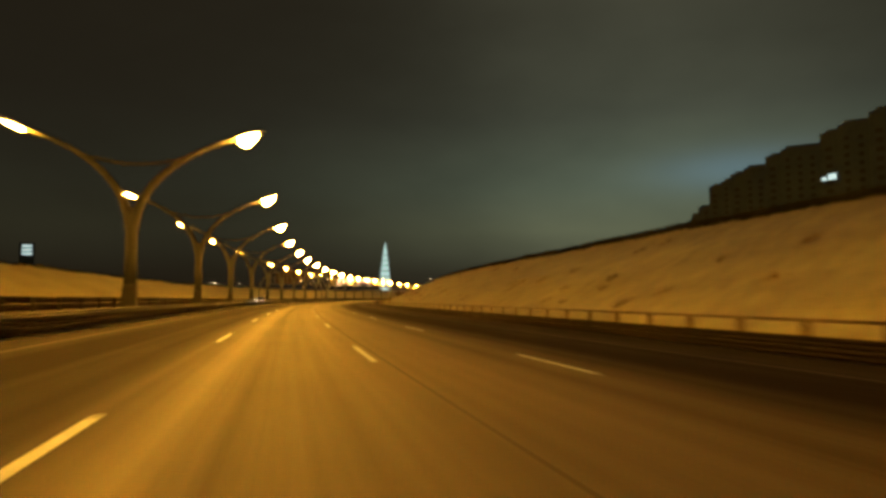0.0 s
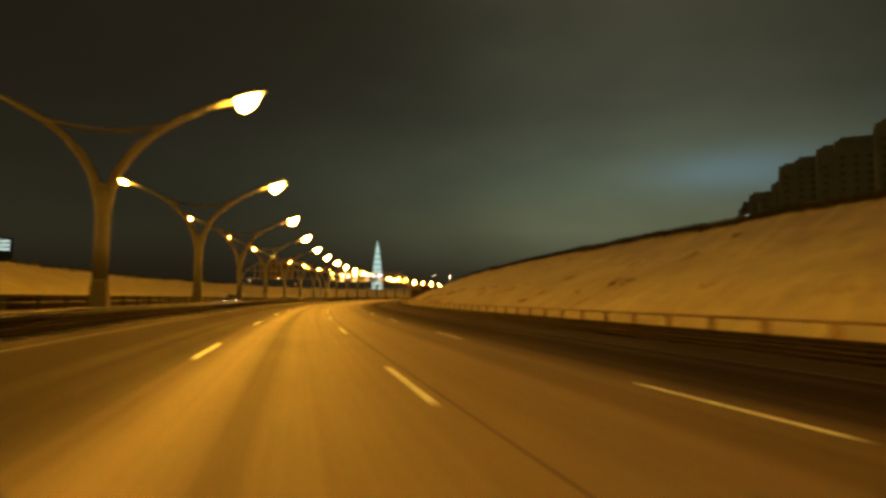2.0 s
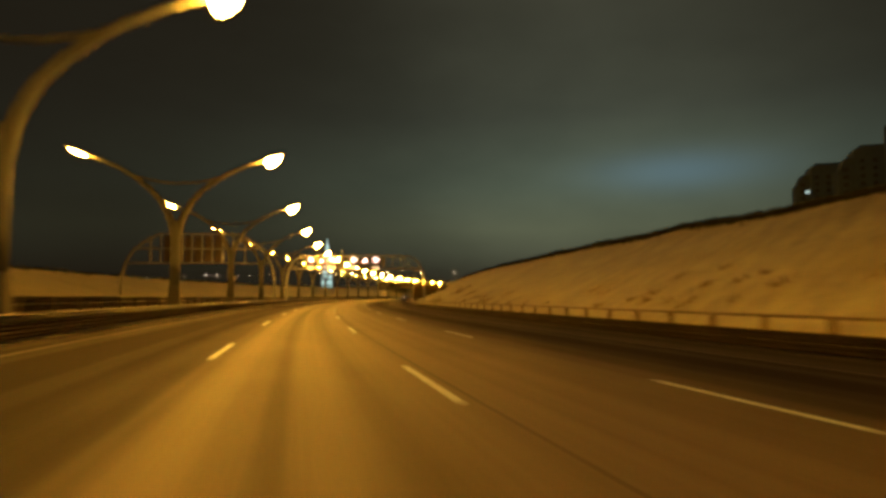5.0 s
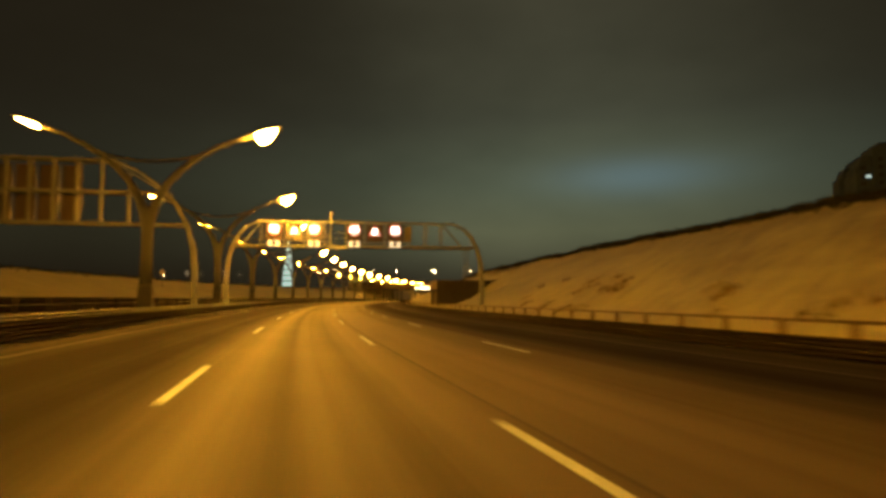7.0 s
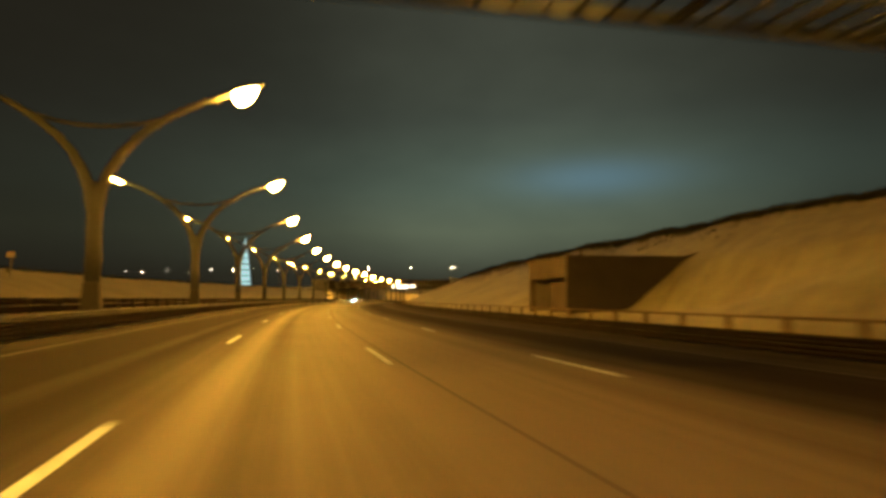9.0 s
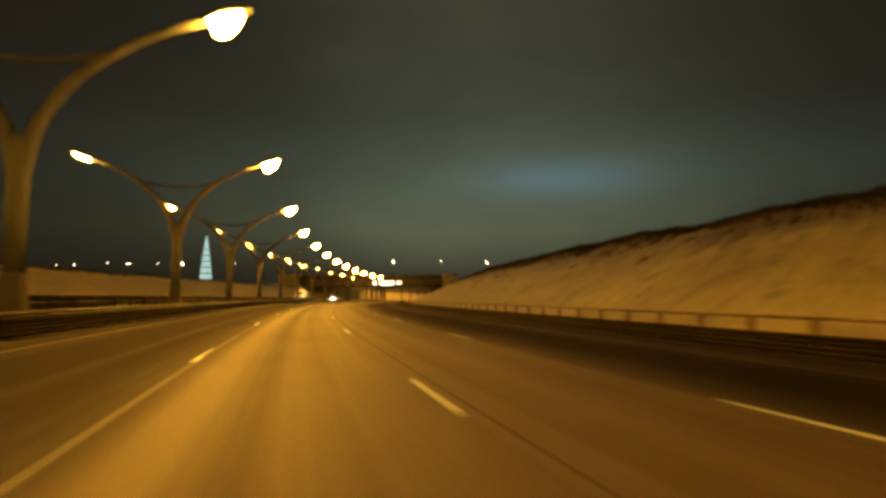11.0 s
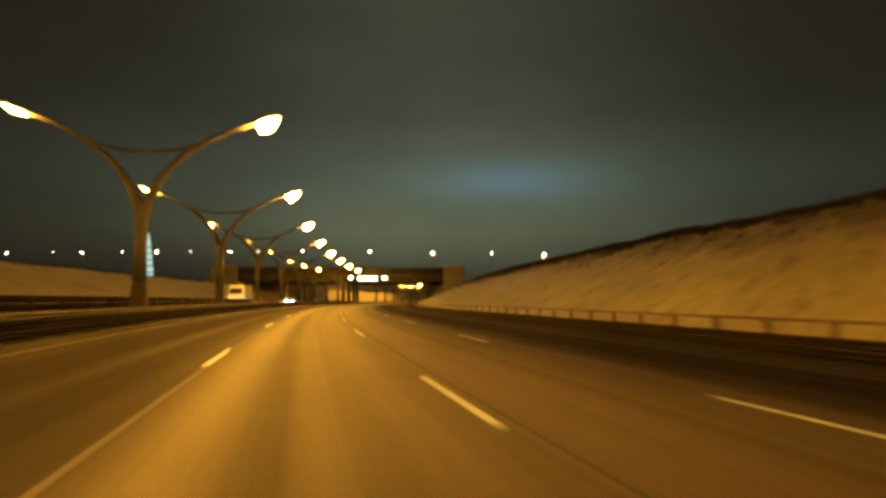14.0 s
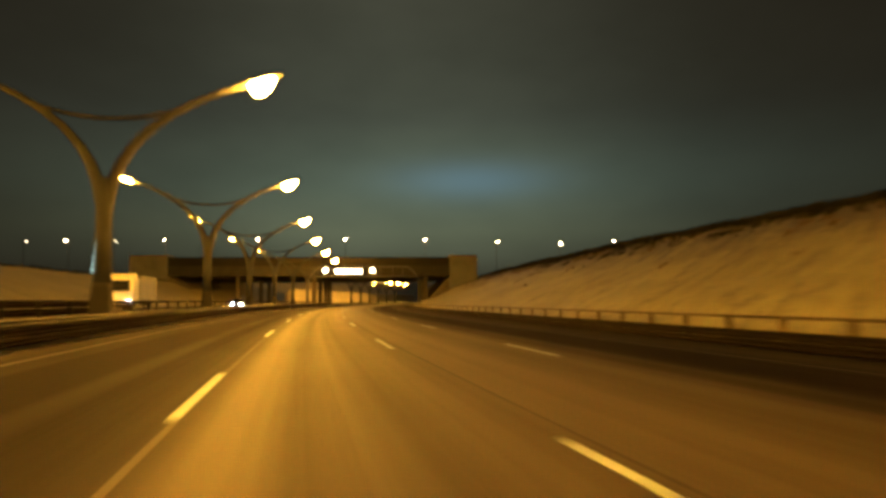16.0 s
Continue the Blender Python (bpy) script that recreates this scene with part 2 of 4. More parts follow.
def snow_material():
    """Old snow on the banks, with grass and earth showing through in patches, more of it towards the crest (UV: metres across and along)."""
    m = bpy.data.materials.new("old_snow")
    m.use_nodes = True
    n, l = m.node_tree.nodes, m.node_tree.links
    b = n["Principled BSDF"]
    uv = n.new("ShaderNodeTexCoord").outputs["UV"]

    def noise_at(sx, sy, detail=5):
        mp = n.new("ShaderNodeMapping")
        mp.inputs["Scale"].default_value = (sx, sy, 1)
        l.new(uv, mp.inputs[0])
        t = n.new("ShaderNodeTexNoise")
        t.inputs["Scale"].default_value, t.inputs["Detail"].default_value = 1.0, detail
        l.new(mp.outputs[0], t.inputs["Vector"])
        return t.outputs["Fac"]

    def streaks(along, across, detail=4):
        mp = n.new("ShaderNodeMapping")
        mp.vector_type = "TEXTURE"
        mp.inputs["Rotation"].default_value = (0, 0, radians(35))
        mp.inputs["Scale"].default_value = (along, across, 1)
        l.new(uv, mp.inputs[0])
        t = n.new("ShaderNodeTexNoise")
        t.inputs["Scale"].default_value, t.inputs["Detail"].default_value = 1.0, detail
        l.new(mp.outputs[0], t.inputs["Vector"])
        return t.outputs["Fac"]

    def do(op, a, c, clamp=False):
        k = n.new("ShaderNodeMath")
        k.operation, k.use_clamp = op, clamp
        for i, v in enumerate((a, c)):
            if isinstance(v, (int, float)):
                k.inputs[i].default_value = v
            else:
                l.new(v, k.inputs[i])
        return k.outputs[0]

    tint = n.new("ShaderNodeValToRGB")
    tint.color_ramp.elements[0].position, tint.color_ramp.elements[0].color = 0.37, (0.49, 0.435, 0.19, 1)
    tint.color_ramp.elements[1].position, tint.color_ramp.elements[1].color = 0.62, (0.80, 0.765, 0.36, 1)
    l.new(do("ADD", do("MULTIPLY", noise_at(0.22, 0.12), 0.55), do("MULTIPLY", streaks(2.4, 0.8, 6), 0.45)), tint.inputs[0])
    xyz = n.new("ShaderNodeSeparateXYZ")
    l.new(uv, xyz.inputs[0])
    crest = n.new("ShaderNodeMapRange")
    crest.inputs["From Min"].default_value, crest.inputs["From Max"].default_value = 24.0, 33.0
    crest.inputs["To Min"].default_value, crest.inputs["To Max"].default_value = 0.0, 0.31
    l.new(xyz.outputs[0], crest.inputs[0])
    stretch = n.new("ShaderNodeMapRange")
    stretch.inputs["From Min"].default_value, stretch.inputs["From Max"].default_value = 285.0, 345.0
    stretch.inputs["To Min"].default_value, stretch.inputs["To Max"].default_value = 0.6, 1.25
    l.new(xyz.outputs[1], stretch.inputs[0])
    grassy = do("MULTIPLY", crest.outputs[0], stretch.outputs[0])
    spots = do("ADD", do("ADD", do("MULTIPLY", streaks(5.2, 1.3, 4), 0.68), do("MULTIPLY", noise_at(1.3, 0.8, 5), 0.32)), grassy)
    fac = n.new("ShaderNodeMapRange")
    fac.inputs["From Min"].default_value, fac.inputs["From Max"].default_value = 0.51, 0.70
    l.new(spots, fac.inputs[0])
    mix = n.new("ShaderNodeMixRGB")
    cover = n.new("ShaderNodeMapRange")
    cover.inputs["From Min"].default_value, cover.inputs["From Max"].default_value = 285.0, 345.0
    cover.inputs["To Min"].default_value, cover.inputs["To Max"].default_value = 0.5, 1.0
    l.new(xyz.outputs[1], cover.inputs[0])
    l.new(do("MULTIPLY", fac.outputs[0], cover.outputs[0]), mix.inputs[0])
    l.new(tint.outputs[0], mix.inputs[1])
    mix.inputs[2].default_value = (0.16, 0.125, 0.065, 1)
    # dimmer light on the bank beside the oncoming lanes, painted into the snow colour
    bank_dim = n.new("ShaderNodeMapRange")
    bank_dim.inputs["From Min"].default_value, bank_dim.inputs["From Max"].default_value = -20.0, 0.0
    bank_dim.inputs["To Min"].default_value, bank_dim.inputs["To Max"].default_value = 0.56, 0.80
    l.new(xyz.outputs[0], bank_dim.inputs[0])
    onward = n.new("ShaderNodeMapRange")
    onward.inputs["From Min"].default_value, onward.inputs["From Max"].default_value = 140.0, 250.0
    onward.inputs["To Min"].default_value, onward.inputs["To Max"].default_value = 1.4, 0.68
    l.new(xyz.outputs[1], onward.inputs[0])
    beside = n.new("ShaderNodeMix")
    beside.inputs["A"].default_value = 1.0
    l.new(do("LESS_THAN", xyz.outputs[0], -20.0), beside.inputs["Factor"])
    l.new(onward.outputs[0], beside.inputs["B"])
    darkened = n.new("ShaderNodeMixRGB")
    darkened.blend_type, darkened.inputs[0].default_value = "MULTIPLY", 1.0
    l.new(mix.outputs[0], darkened.inputs[1])
    l.new(do("MULTIPLY", bank_dim.outputs[0], beside.outputs["Result"]), darkened.inputs[2])
    l.new(darkened.outputs[0], b.inputs["Base Color"])
    b.inputs["Roughness"].default_value, b.inputs["Specular IOR Level"].default_value = 0.5, 0.5
    # an icy crust
    b.inputs["Coat Weight"].default_value, b.inputs["Coat Roughness"].default_value, b.inputs["Coat IOR"].default_value = 0.5, 0.38, 1.45
    b.inputs["Sheen Weight"].default_value, b.inputs["Sheen Roughness"].default_value = 0.35, 0.22
    b.inputs["Sheen Tint"].default_value = (1.0, 0.96, 0.8, 1)
    bn = n.new("ShaderNodeBump")
    bn.inputs["Strength"].default_value, bn.inputs["Distance"].default_value = 0.6, 0.12
    l.new(noise_at(2.2, 1.6, 6), bn.inputs["Height"])
    l.new(bn.outputs[0], b.inputs["Normal"])
    return m


ASPHALT = asphalt_material()
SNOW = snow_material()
# bluish tint stands in for the car's own white headlights on the markings
PAINT = material("road_paint", (0.46, 0.55, 0.70), 0.6, vary=0.35, scale=3, fine=25, uv=False, bump=0.05, dark=(0.25, 0.29, 0.36), per_object=0.15)
OLD_PAINT = material("dirty_road_paint", (0.045, 0.041, 0.035), 0.65, vary=0.5, scale=0.8, fine=9, uv=True, stretch=(3, 0.3, 1), bump=0.05, dark=(0.025, 0.022, 0.018))
GALV = material("galvanised_steel", (0.2, 0.195, 0.185), 0.55, 0.3, vary=0.3, scale=1.2, fine=12, bump=0.03)
GRIMY = material("grimy_steel", (0.042, 0.036, 0.029), 0.65, 0.3, vary=0.4, scale=0.8, fine=9, bump=0.04)
POLE = material("grey_coated_steel", (0.066, 0.074, 0.086), 0.6, 0.05, vary=0.18, scale=0.9, fine=8, bump=0.03)
CONCRETE = material("stained_concrete", (0.2, 0.185, 0.165), 0.85, vary=0.3, scale=0.5, fine=9, bump=0.25)
PALE_CONCRETE = material("pale_concrete", (0.58, 0.53, 0.46), 0.8, vary=0.2, scale=0.3, fine=6, bump=0.15)
BROWN_CONCRETE = material("brown_stained_concrete", (0.12, 0.098, 0.078), 0.85, vary=0.35, scale=0.5, fine=9, bump=0.25)
# toned dark for weak lamplight on bridge deck, side screen and post pedestals
DARK_CONCRETE = material("dimmed_concrete", (0.046, 0.046, 0.046), 0.85, vary=0.3, scale=0.4, fine=7, bump=0.2)
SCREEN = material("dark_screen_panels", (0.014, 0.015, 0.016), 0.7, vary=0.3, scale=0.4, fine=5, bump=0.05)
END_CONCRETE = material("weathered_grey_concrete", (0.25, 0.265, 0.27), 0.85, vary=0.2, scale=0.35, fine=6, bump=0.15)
DARK_CLAD = material("dark_cladding", (0.035, 0.028, 0.024), 0.6, vary=0.35, scale=0.5, fine=8, bump=0.1)
SIGN_TAN = material("tan_sign_board", (0.11, 0.108, 0.105), 0.6, vary=0.12, scale=1.5, fine=10, bump=0.02)
PALE_STEEL = material("pale_cream_steel", (0.46, 0.52, 0.62), 0.5, 0.05, vary=0.15, scale=1.2, fine=9, bump=0.02)
# darker copy of the gantry steel, standing in for shade on the rear gantry
SHADED_STEEL = material("shaded_grey_gantry_steel", (0.085, 0.095, 0.112), 0.55, 0.1, vary=0.25, scale=0.7, fine=7, bump=0.03)
MAROON = material("dark_maroon_board", (0.022, 0.011, 0.009), 0.6, vary=0.3, scale=1.0, fine=8, bump=0.02)
SIGN_DARK = material("dark_sign_board", (0.045, 0.028, 0.021), 0.55, vary=0.2, scale=1.5, fine=10, bump=0.02)
GANTRY = material("pale_gantry_steel", (0.15, 0.17, 0.205), 0.5, 0.15, vary=0.2, scale=0.7, fine=7, bump=0.03)
BRICK = material("dark_facade", (0.25, 0.34, 0.40), 0.85, vary=0.3, scale=0.06, fine=0.7, bump=0.1)
GLASS_DARK = material("dark_window_glass", (0.02, 0.022, 0.025), 0.1, vary=0.1, scale=0.5, fine=3, bump=0)
TUFT = material("bleached_dead_grass", (0.23, 0.165, 0.085), 0.9, vary=0.4, scale=0.7, fine=6, bump=0)
SHRUB = material("bare_brown_twigs", (0.036, 0.035, 0.017), 0.9, vary=0.5, scale=0.7, fine=6, bump=0)
LENS = material("sodium_lamp_lens", (0.8, 0.6, 0.3), 0.4, emit=SODIUM, power=940)
FLAT_LENS = material("flat_sodium_lens", (0.8, 0.6, 0.3), 0.4, emit=SODIUM, power=1400)
FAINT_LENS = material("faint_distant_lens", (0.8, 0.7, 0.5), 0.4, emit=(1.0, 0.76, 0.45), power=16)
FAR_LENS = material("distant_lamp_lens", (0.8, 0.7, 0.5), 0.4, emit=(1.0, 0.74, 0.38), power=170)
LED_RED = material("red_leds", (0.3, 0.02, 0.01), 0.5, emit=(1.0, 0.12, 0.08), power=1.0)
# sign faces glow to stand in for the LEDs' glare from afar
LED_GLARE = material("led_glare_field", (0.3, 0.25, 0.22), 0.5, emit=(1.0, 0.83, 0.76), power=0.75)
LED_WHITE = material("white_leds", (0.8, 0.8, 0.8), 0.5, emit=(1.0, 0.95, 0.90), power=10.0)
LIT_PANEL = material("lit_white_panel", (0.85, 0.82, 0.75), 0.5, emit=(1.0, 0.86, 0.58), power=1.0)
BLACK = material("black_paint", (0.02, 0.02, 0.02), 0.5, vary=0.2, bump=0)
COLD_LIGHT = material("cold_window_light", (0.8, 0.9, 0.9), 0.5, emit=(0.75, 1.0, 0.95), power=0.9)
TOWER_GLASS = material("lit_tower_glass", (0.4, 0.6, 0.55), 0.3, emit=(0.66, 0.97, 0.88), power=0.72)
TOWER_SKIN = material("tower_skin", (0.12, 0.15, 0.15), 0.3, vary=0.2, scale=0.02, fine=0.2, bump=0)


# ---- mesh helpers ----
def box(bm, x0, x1, y0, y1, z0, z1, bevel=0.0):
    r = bmesh.ops.create_cube(bm, size=1.0)
    vs = r["verts"]
    for v in vs:
        v.co = Vector((x0 if v.co.x < 0 else x1, y0 if v.co.y < 0 else y1, z0 if v.co.z < 0 else z1))
    if bevel:
        edges = list({e for v in vs for e in v.link_edges})
        bmesh.ops.bevel(bm, geom=edges, offset=bevel, segments=1, affect="EDGES", profile=0.5)
    return vs


def tube(bm, points, sizes, sides=8, flat=1.0, cap=True):
    """A tube through the points; sizes: radius at each point; flat: how thick across y."""
    rings = []
    pts = [Vector(p) for p in points]
    for i, p in enumerate(pts):
        d = (pts[min(i + 1, len(pts) - 1)] - pts[max(i - 1, 0)]).normalized()
        side = d.cross(Vector((0, 1, 0)))
        if side.length < 1e-3:
            side = Vector((1, 0, 0))
        side.normalize()
        other = d.cross(side).normalized()
        ring = []
        for k in range(sides):
            a = 2 * math.pi * (k + 0.5) / sides
            ring.append(bm.verts.new(p + (side * math.cos(a) + other * math.sin(a) * flat) * sizes[i]))
        rings.append(ring)
    for a, b in zip(rings, rings[1:]):
        for k in range(sides):
            bm.faces.new((a[k], a[(k + 1) % sides], b[(k + 1) % sides], b[k]))
    if cap:
        bm.faces.new(rings[0][::-1])
        bm.faces.new(rings[-1])
    return rings


def mesh_of(name, bm, mat, smooth=False):
    bmesh.ops.recalc_face_normals(bm, faces=bm.faces)
    me = bpy.data.meshes.new(name)
    bm.to_mesh(me)
    bm.free()
    me.materials.append(mat)
    if smooth:
        me.shade_smooth()
    return me


def part(name, bm, mat, parent, label="", smooth=False):
    ob = new(name, mesh_of(name, bm, mat, smooth))
    ob.parent = parent
    return tagged(ob, label)


def shared(name, me, parent, m):
    ob = new(name, me)
    ob.parent = parent
    ob.matrix_basis = m
    return ob


def thing(name, m, label, category, group="", kind=""):
    ob = new(name)
    ob.matrix_basis = m
    ob.empty_display_size = 0.3
    return tagged(ob, label, category, group, kind)


def sheet(name, s_values, lats, height, mat, smooth=True, skirt=0.0):
    """A strip along the road. height(s, lat): metres above the line. UV: metres across and along."""
    verts, uvs = [], []
    cols = len(lats)
    for s in s_values:
        for lat in lats:
            verts.append(at(s, lat, height(s, lat)))
            uvs.append((lat, s))
    faces = [(i * cols + j, i * cols + j + 1, (i + 1) * cols + j + 1, (i + 1) * cols + j) for i in range(len(s_values) - 1) for j in range(cols - 1)]
    if skirt:
        base = len(verts)
        for s in s_values:
            for lat in (lats[0], lats[-1]):
                verts.append(at(s, lat, height(s, lat) - skirt))
                uvs.append((lat, s))
        for i in range(len(s_values) - 1):
            faces.append((i * cols, (i + 1) * cols, base + 2 * i + 2, base + 2 * i))
            faces.append((i * cols + cols - 1, base + 2 * i + 1, base + 2 * i + 3, (i + 1) * cols + cols - 1))
    me = bpy.data.meshes.new(name)
    me.from_pydata(verts, [], faces)
    layer = me.uv_layers.new(name="across_along")
    index = np.empty(len(me.loops), dtype=np.int32)
    me.loops.foreach_get("vertex_index", index)
    layer.data.foreach_set("uv", np.array(uvs, dtype=np.float32)[index].ravel())
    me.materials.append(mat)
    if smooth:
        me.shade_smooth()
    return new(name, me)


# ---- ground, roads ----
CREST = 33.0


def drift(s, lat, size):
    return size * (noise.noise((s * 0.09, lat * 0.16, 3.0)) + 0.5 * noise.noise((s * 0.28, lat * 0.4, 9.0)) + 0.3 * noise.noise((s * 0.3 + lat * 0.35, lat * 0.9 - s * 0.25, 5.0)))


def ground_height(s, lat):
    if lat > 14.4:
        z = np.interp(lat, [14.4, 15.2, 16.2, CREST, 36, 60, 200], [-0.33, 0.24, 0.58, 7.25, 7.7, 7.6, 7.0])
        # cut back beside the service building
        cut = np.interp(lat, [14.4, 16.2, 20.2, 24.6, 27.0, 30.0], [-0.33, 0.3, 0.5, 4.05, 5.2, 9.0])
        near = float(np.interp(s, [270, 283, 299, 304], [0, 1, 1, 0]))
        z += (min(z, cut) - z) * near * near * (3 - 2 * near)
        return float(z) + drift(s, lat, 0.2 if s < 290 else 0.28) * min(1, (lat - 14.4) / 3)
    if lat < -26.6:
        z = np.interp(-lat, [26.6, 28, 41, 44, 70, 300], [0.42, 0.85, 6.1, 6.3, 6.0, 5.0])
        # the cutting is deeper past the bridge
        return float(z * np.interp(s, [0, 110, 200, 400, 500, 640, 700, 900], [1.04, 1.04, 0.88, 0.88, 1.0, 1.0, 1.8, 2.8])) + drift(s, lat, 0.25)
    if -9.41 <= lat <= -7.14:
        return surface(lat) + 0.02 + max(0, drift(s, lat, 0.10))
    return surface(lat) - 0.14


S_FINE = np.concatenate([np.arange(-60, 640, 1.6), np.arange(640, 1001, 8.0), [1200, 1700, 2600, 4200, 5600]])
GROUND_LATS = [-3800, -1500, -600, -300, -150, -70, -55, -46, -43.5] + list(np.arange(-42, -27, 1.5)) + [-26.6, -26.5, -20, -12, -9.44, -9.4, -8.8, -8.3, -7.7, -7.15, -7.11, 0, 8, 14.3, 14.41, 14.8] + list(np.arange(15.2, 36, 0.8)) + [38, 42, 50, 60, 90, 130, 200, 320, 480, 800]
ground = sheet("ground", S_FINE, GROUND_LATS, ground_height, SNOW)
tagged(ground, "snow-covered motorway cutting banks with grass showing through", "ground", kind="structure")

S_ROAD = np.concatenate([np.arange(-60, 1001, 4.0), [1200]])
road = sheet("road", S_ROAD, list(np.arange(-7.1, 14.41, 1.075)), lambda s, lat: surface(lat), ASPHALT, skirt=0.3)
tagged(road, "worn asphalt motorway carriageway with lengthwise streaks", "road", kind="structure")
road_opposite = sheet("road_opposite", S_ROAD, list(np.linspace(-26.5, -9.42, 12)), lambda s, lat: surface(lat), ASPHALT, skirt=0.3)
tagged(road_opposite, "worn asphalt carriageway for oncoming traffic", "road", kind="structure")

MEDIAN = material("slushy_median", (0.030, 0.025, 0.018), 0.85, vary=0.5, scale=0.35, fine=5, bump=0.4, dark=(0.018, 0.014, 0.010), stretch=(1, 0.4, 1), uv=True)
median = sheet("median_strip", np.arange(-60, 900, 2.0), [-9.38, -9.1, -8.7, -8.3, -7.9, -7.5, -7.12], lambda s, q: surface(q) + 0.07 + 0.22 * max(0, 1 - ((q + 8.25) / 1.12) ** 2) + max(0, drift(s, q, 0.12)), MEDIAN)
tagged(median, "narrow median strip of dirty slush and earth", "median", kind="structure")

# ---- lane markings ----
def edge_line(name, lat, wide):
    ob = sheet(name, np.arange(-60, 900, 4.0), [lat - wide / 2, lat + wide / 2], lambda s, q: surface(q) + 0.005, OLD_PAINT, smooth=False)
    return tagged(ob, "worn white painted edge line on asphalt", "road marking", kind="structure")


edge_line("edge_line_median", -5.75, 0.15)
edge_line("edge_line_shoulder", 10.55, 0.15)
edge_line("edge_line_opposite_inner", -11.0, 0.15)
edge_line("edge_line_opposite_outer", -24.8, 0.15)


def seam(name, lat, wide, s0, s1, mat, label):
    ob = sheet(name, np.arange(s0, s1, 4.0), [lat - wide / 2, lat + wide / 2], lambda s, q: surface(q) + 0.0045, mat, smooth=False)
    return tagged(ob, label, "road seam", kind="structure")


FAINT_SEAM = material("faint_worn_seam", (0.058, 0.054, 0.046), 0.7, vary=0.6, scale=0.6, fine=6, uv=True, stretch=(3, 0.15, 1), bump=0.05)
PALE_SEAM = material("worn_pale_seam", (0.078, 0.073, 0.064), 0.7, vary=0.6, scale=0.6, fine=6, uv=True, stretch=(3, 0.15, 1), bump=0.05)
BITUMEN = material("bitumen_seam", (0.024, 0.021, 0.017), 0.65, vary=0.5, scale=0.25, fine=3, uv=True, bump=0.05)
seam("seam_pale", -1.68, 0.09, 92, 136, PALE_SEAM, "pale worn seam between two asphalt lanes")
seam("seam_pale_onward", -1.68, 0.10, 300, 376, PALE_SEAM, "pale worn seam between two asphalt lanes")
seam("seam_pale_far", -1.68, 0.08, 376, 700, FAINT_SEAM, "faint worn seam between two asphalt lanes")
seam("seam_dark", 2.22, 0.065, -60, 700, BITUMEN, "dark bitumen seam along the asphalt")


def dash_mesh():
    bm = bmesh.new()
    box(bm, -0.065, 0.065, 0, 4.4, 0.0, 0.006)
    return mesh_of("dash", bm, PAINT)


DASH = dash_mesh()
tilt = math.degrees(math.atan(-CROSSFALL))
for lat, phase in ((-1.73, 3.28), (1.976, -2.80), (5.773, -5.28)):
    for k in range(-3, 46):
        s = phase + k * 16.711
        p = at(s, lat, surface(lat) + 0.001)
        shared("dash", DASH, road, pose(p.x, p.y, p.z, 0, tilt, -math.degrees(heading(s + 2.2))))
for lat in (-14.6, -18.3, -22.0):
    for k in range(0, 40):
        s = 4 + k * 16.711
        p = at(s, lat, surface(lat) + 0.001)
        shared("dash", DASH, road_opposite, pose(p.x, p.y, p.z, 0, tilt, -math.degrees(heading(s + 2.2))))


# ---- guard rails ----
SNOWED = material("snow_caked_steel", (0.26, 0.20, 0.12), 0.85, vary=0.4, scale=0.35, fine=6, bump=0.1, dark=(0.12, 0.09, 0.055))
for dull in (POLE, GRIMY):
    dull.node_tree.nodes["Principled BSDF"].inputs["Specular IOR Level"].default_value = 0.25
SHOULDER_RAIL = material("dirty_brown_rail", (0.023, 0.0165, 0.012), 0.8, 0.1, vary=0.45, scale=0.6, fine=8, bump=0.04)
# the lit top beam and the shaded beams are painted as two steel colours
LIT_RAIL = material("lit_grey_rail", (0.042, 0.038, 0.032), 0.6, 0.2, vary=0.45, scale=0.5, fine=7, bump=0.04)
RAIL_SHADE = material("shaded_brown_steel", (0.021, 0.0135, 0.010), 0.85, 0.1, vary=0.45, scale=0.8, fine=9, bump=0.04)
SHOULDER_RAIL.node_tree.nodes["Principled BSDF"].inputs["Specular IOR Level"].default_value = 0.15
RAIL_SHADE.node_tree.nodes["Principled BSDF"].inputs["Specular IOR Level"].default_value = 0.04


def beam_mesh(s0, s1, lat, z0, z1, facing, mat):
    """A corrugated steel beam along the road between the heights z0 and z1; facing: 1 bulges to the right."""
    t = np.linspace(0, 1, 9)
    bulge = [0, 0.045, 0.08, 0.045, 0.0, 0.045, 0.08, 0.045, 0]
    profile = [(facing * b, z0 + (z1 - z0) * q) for q, b in zip(t, bulge)]
    profile = profile + [(p[0] - facing * 0.02, p[1]) for p in profile[::-1]]
    ss = np.linspace(s0, s1, max(2, int((s1 - s0) / 6) + 1))
    n = len(profile)
    verts = [at(s, lat + dx, surface(lat) + dz) for s in ss for dx, dz in profile]
    faces = [(i * n + j, i * n + (j + 1) % n, (i + 1) * n + (j + 1) % n, (i + 1) * n + j) for i in range(len(ss) - 1) for j in range(n)]
    faces += [tuple(range(n))[::-1], tuple((len(ss) - 1) * n + j for j in range(n))]
    me = bpy.data.meshes.new("beam")
    me.from_pydata(verts, [], faces)
    me.materials.append(mat)
    return me


def post_mesh(top, half=0.07, mat=None):
    bm = bmesh.new()
    box(bm, -0.05, 0.05, -half, 0.015 - half, -0.3, top)
    box(bm, -0.05, 0.05, half - 0.015, half, -0.3, top)
    box(bm, -0.05, -0.035, 0.015 - half, half - 0.015, -0.3, top)
    return mesh_of("post", bm, mat or GRIMY)


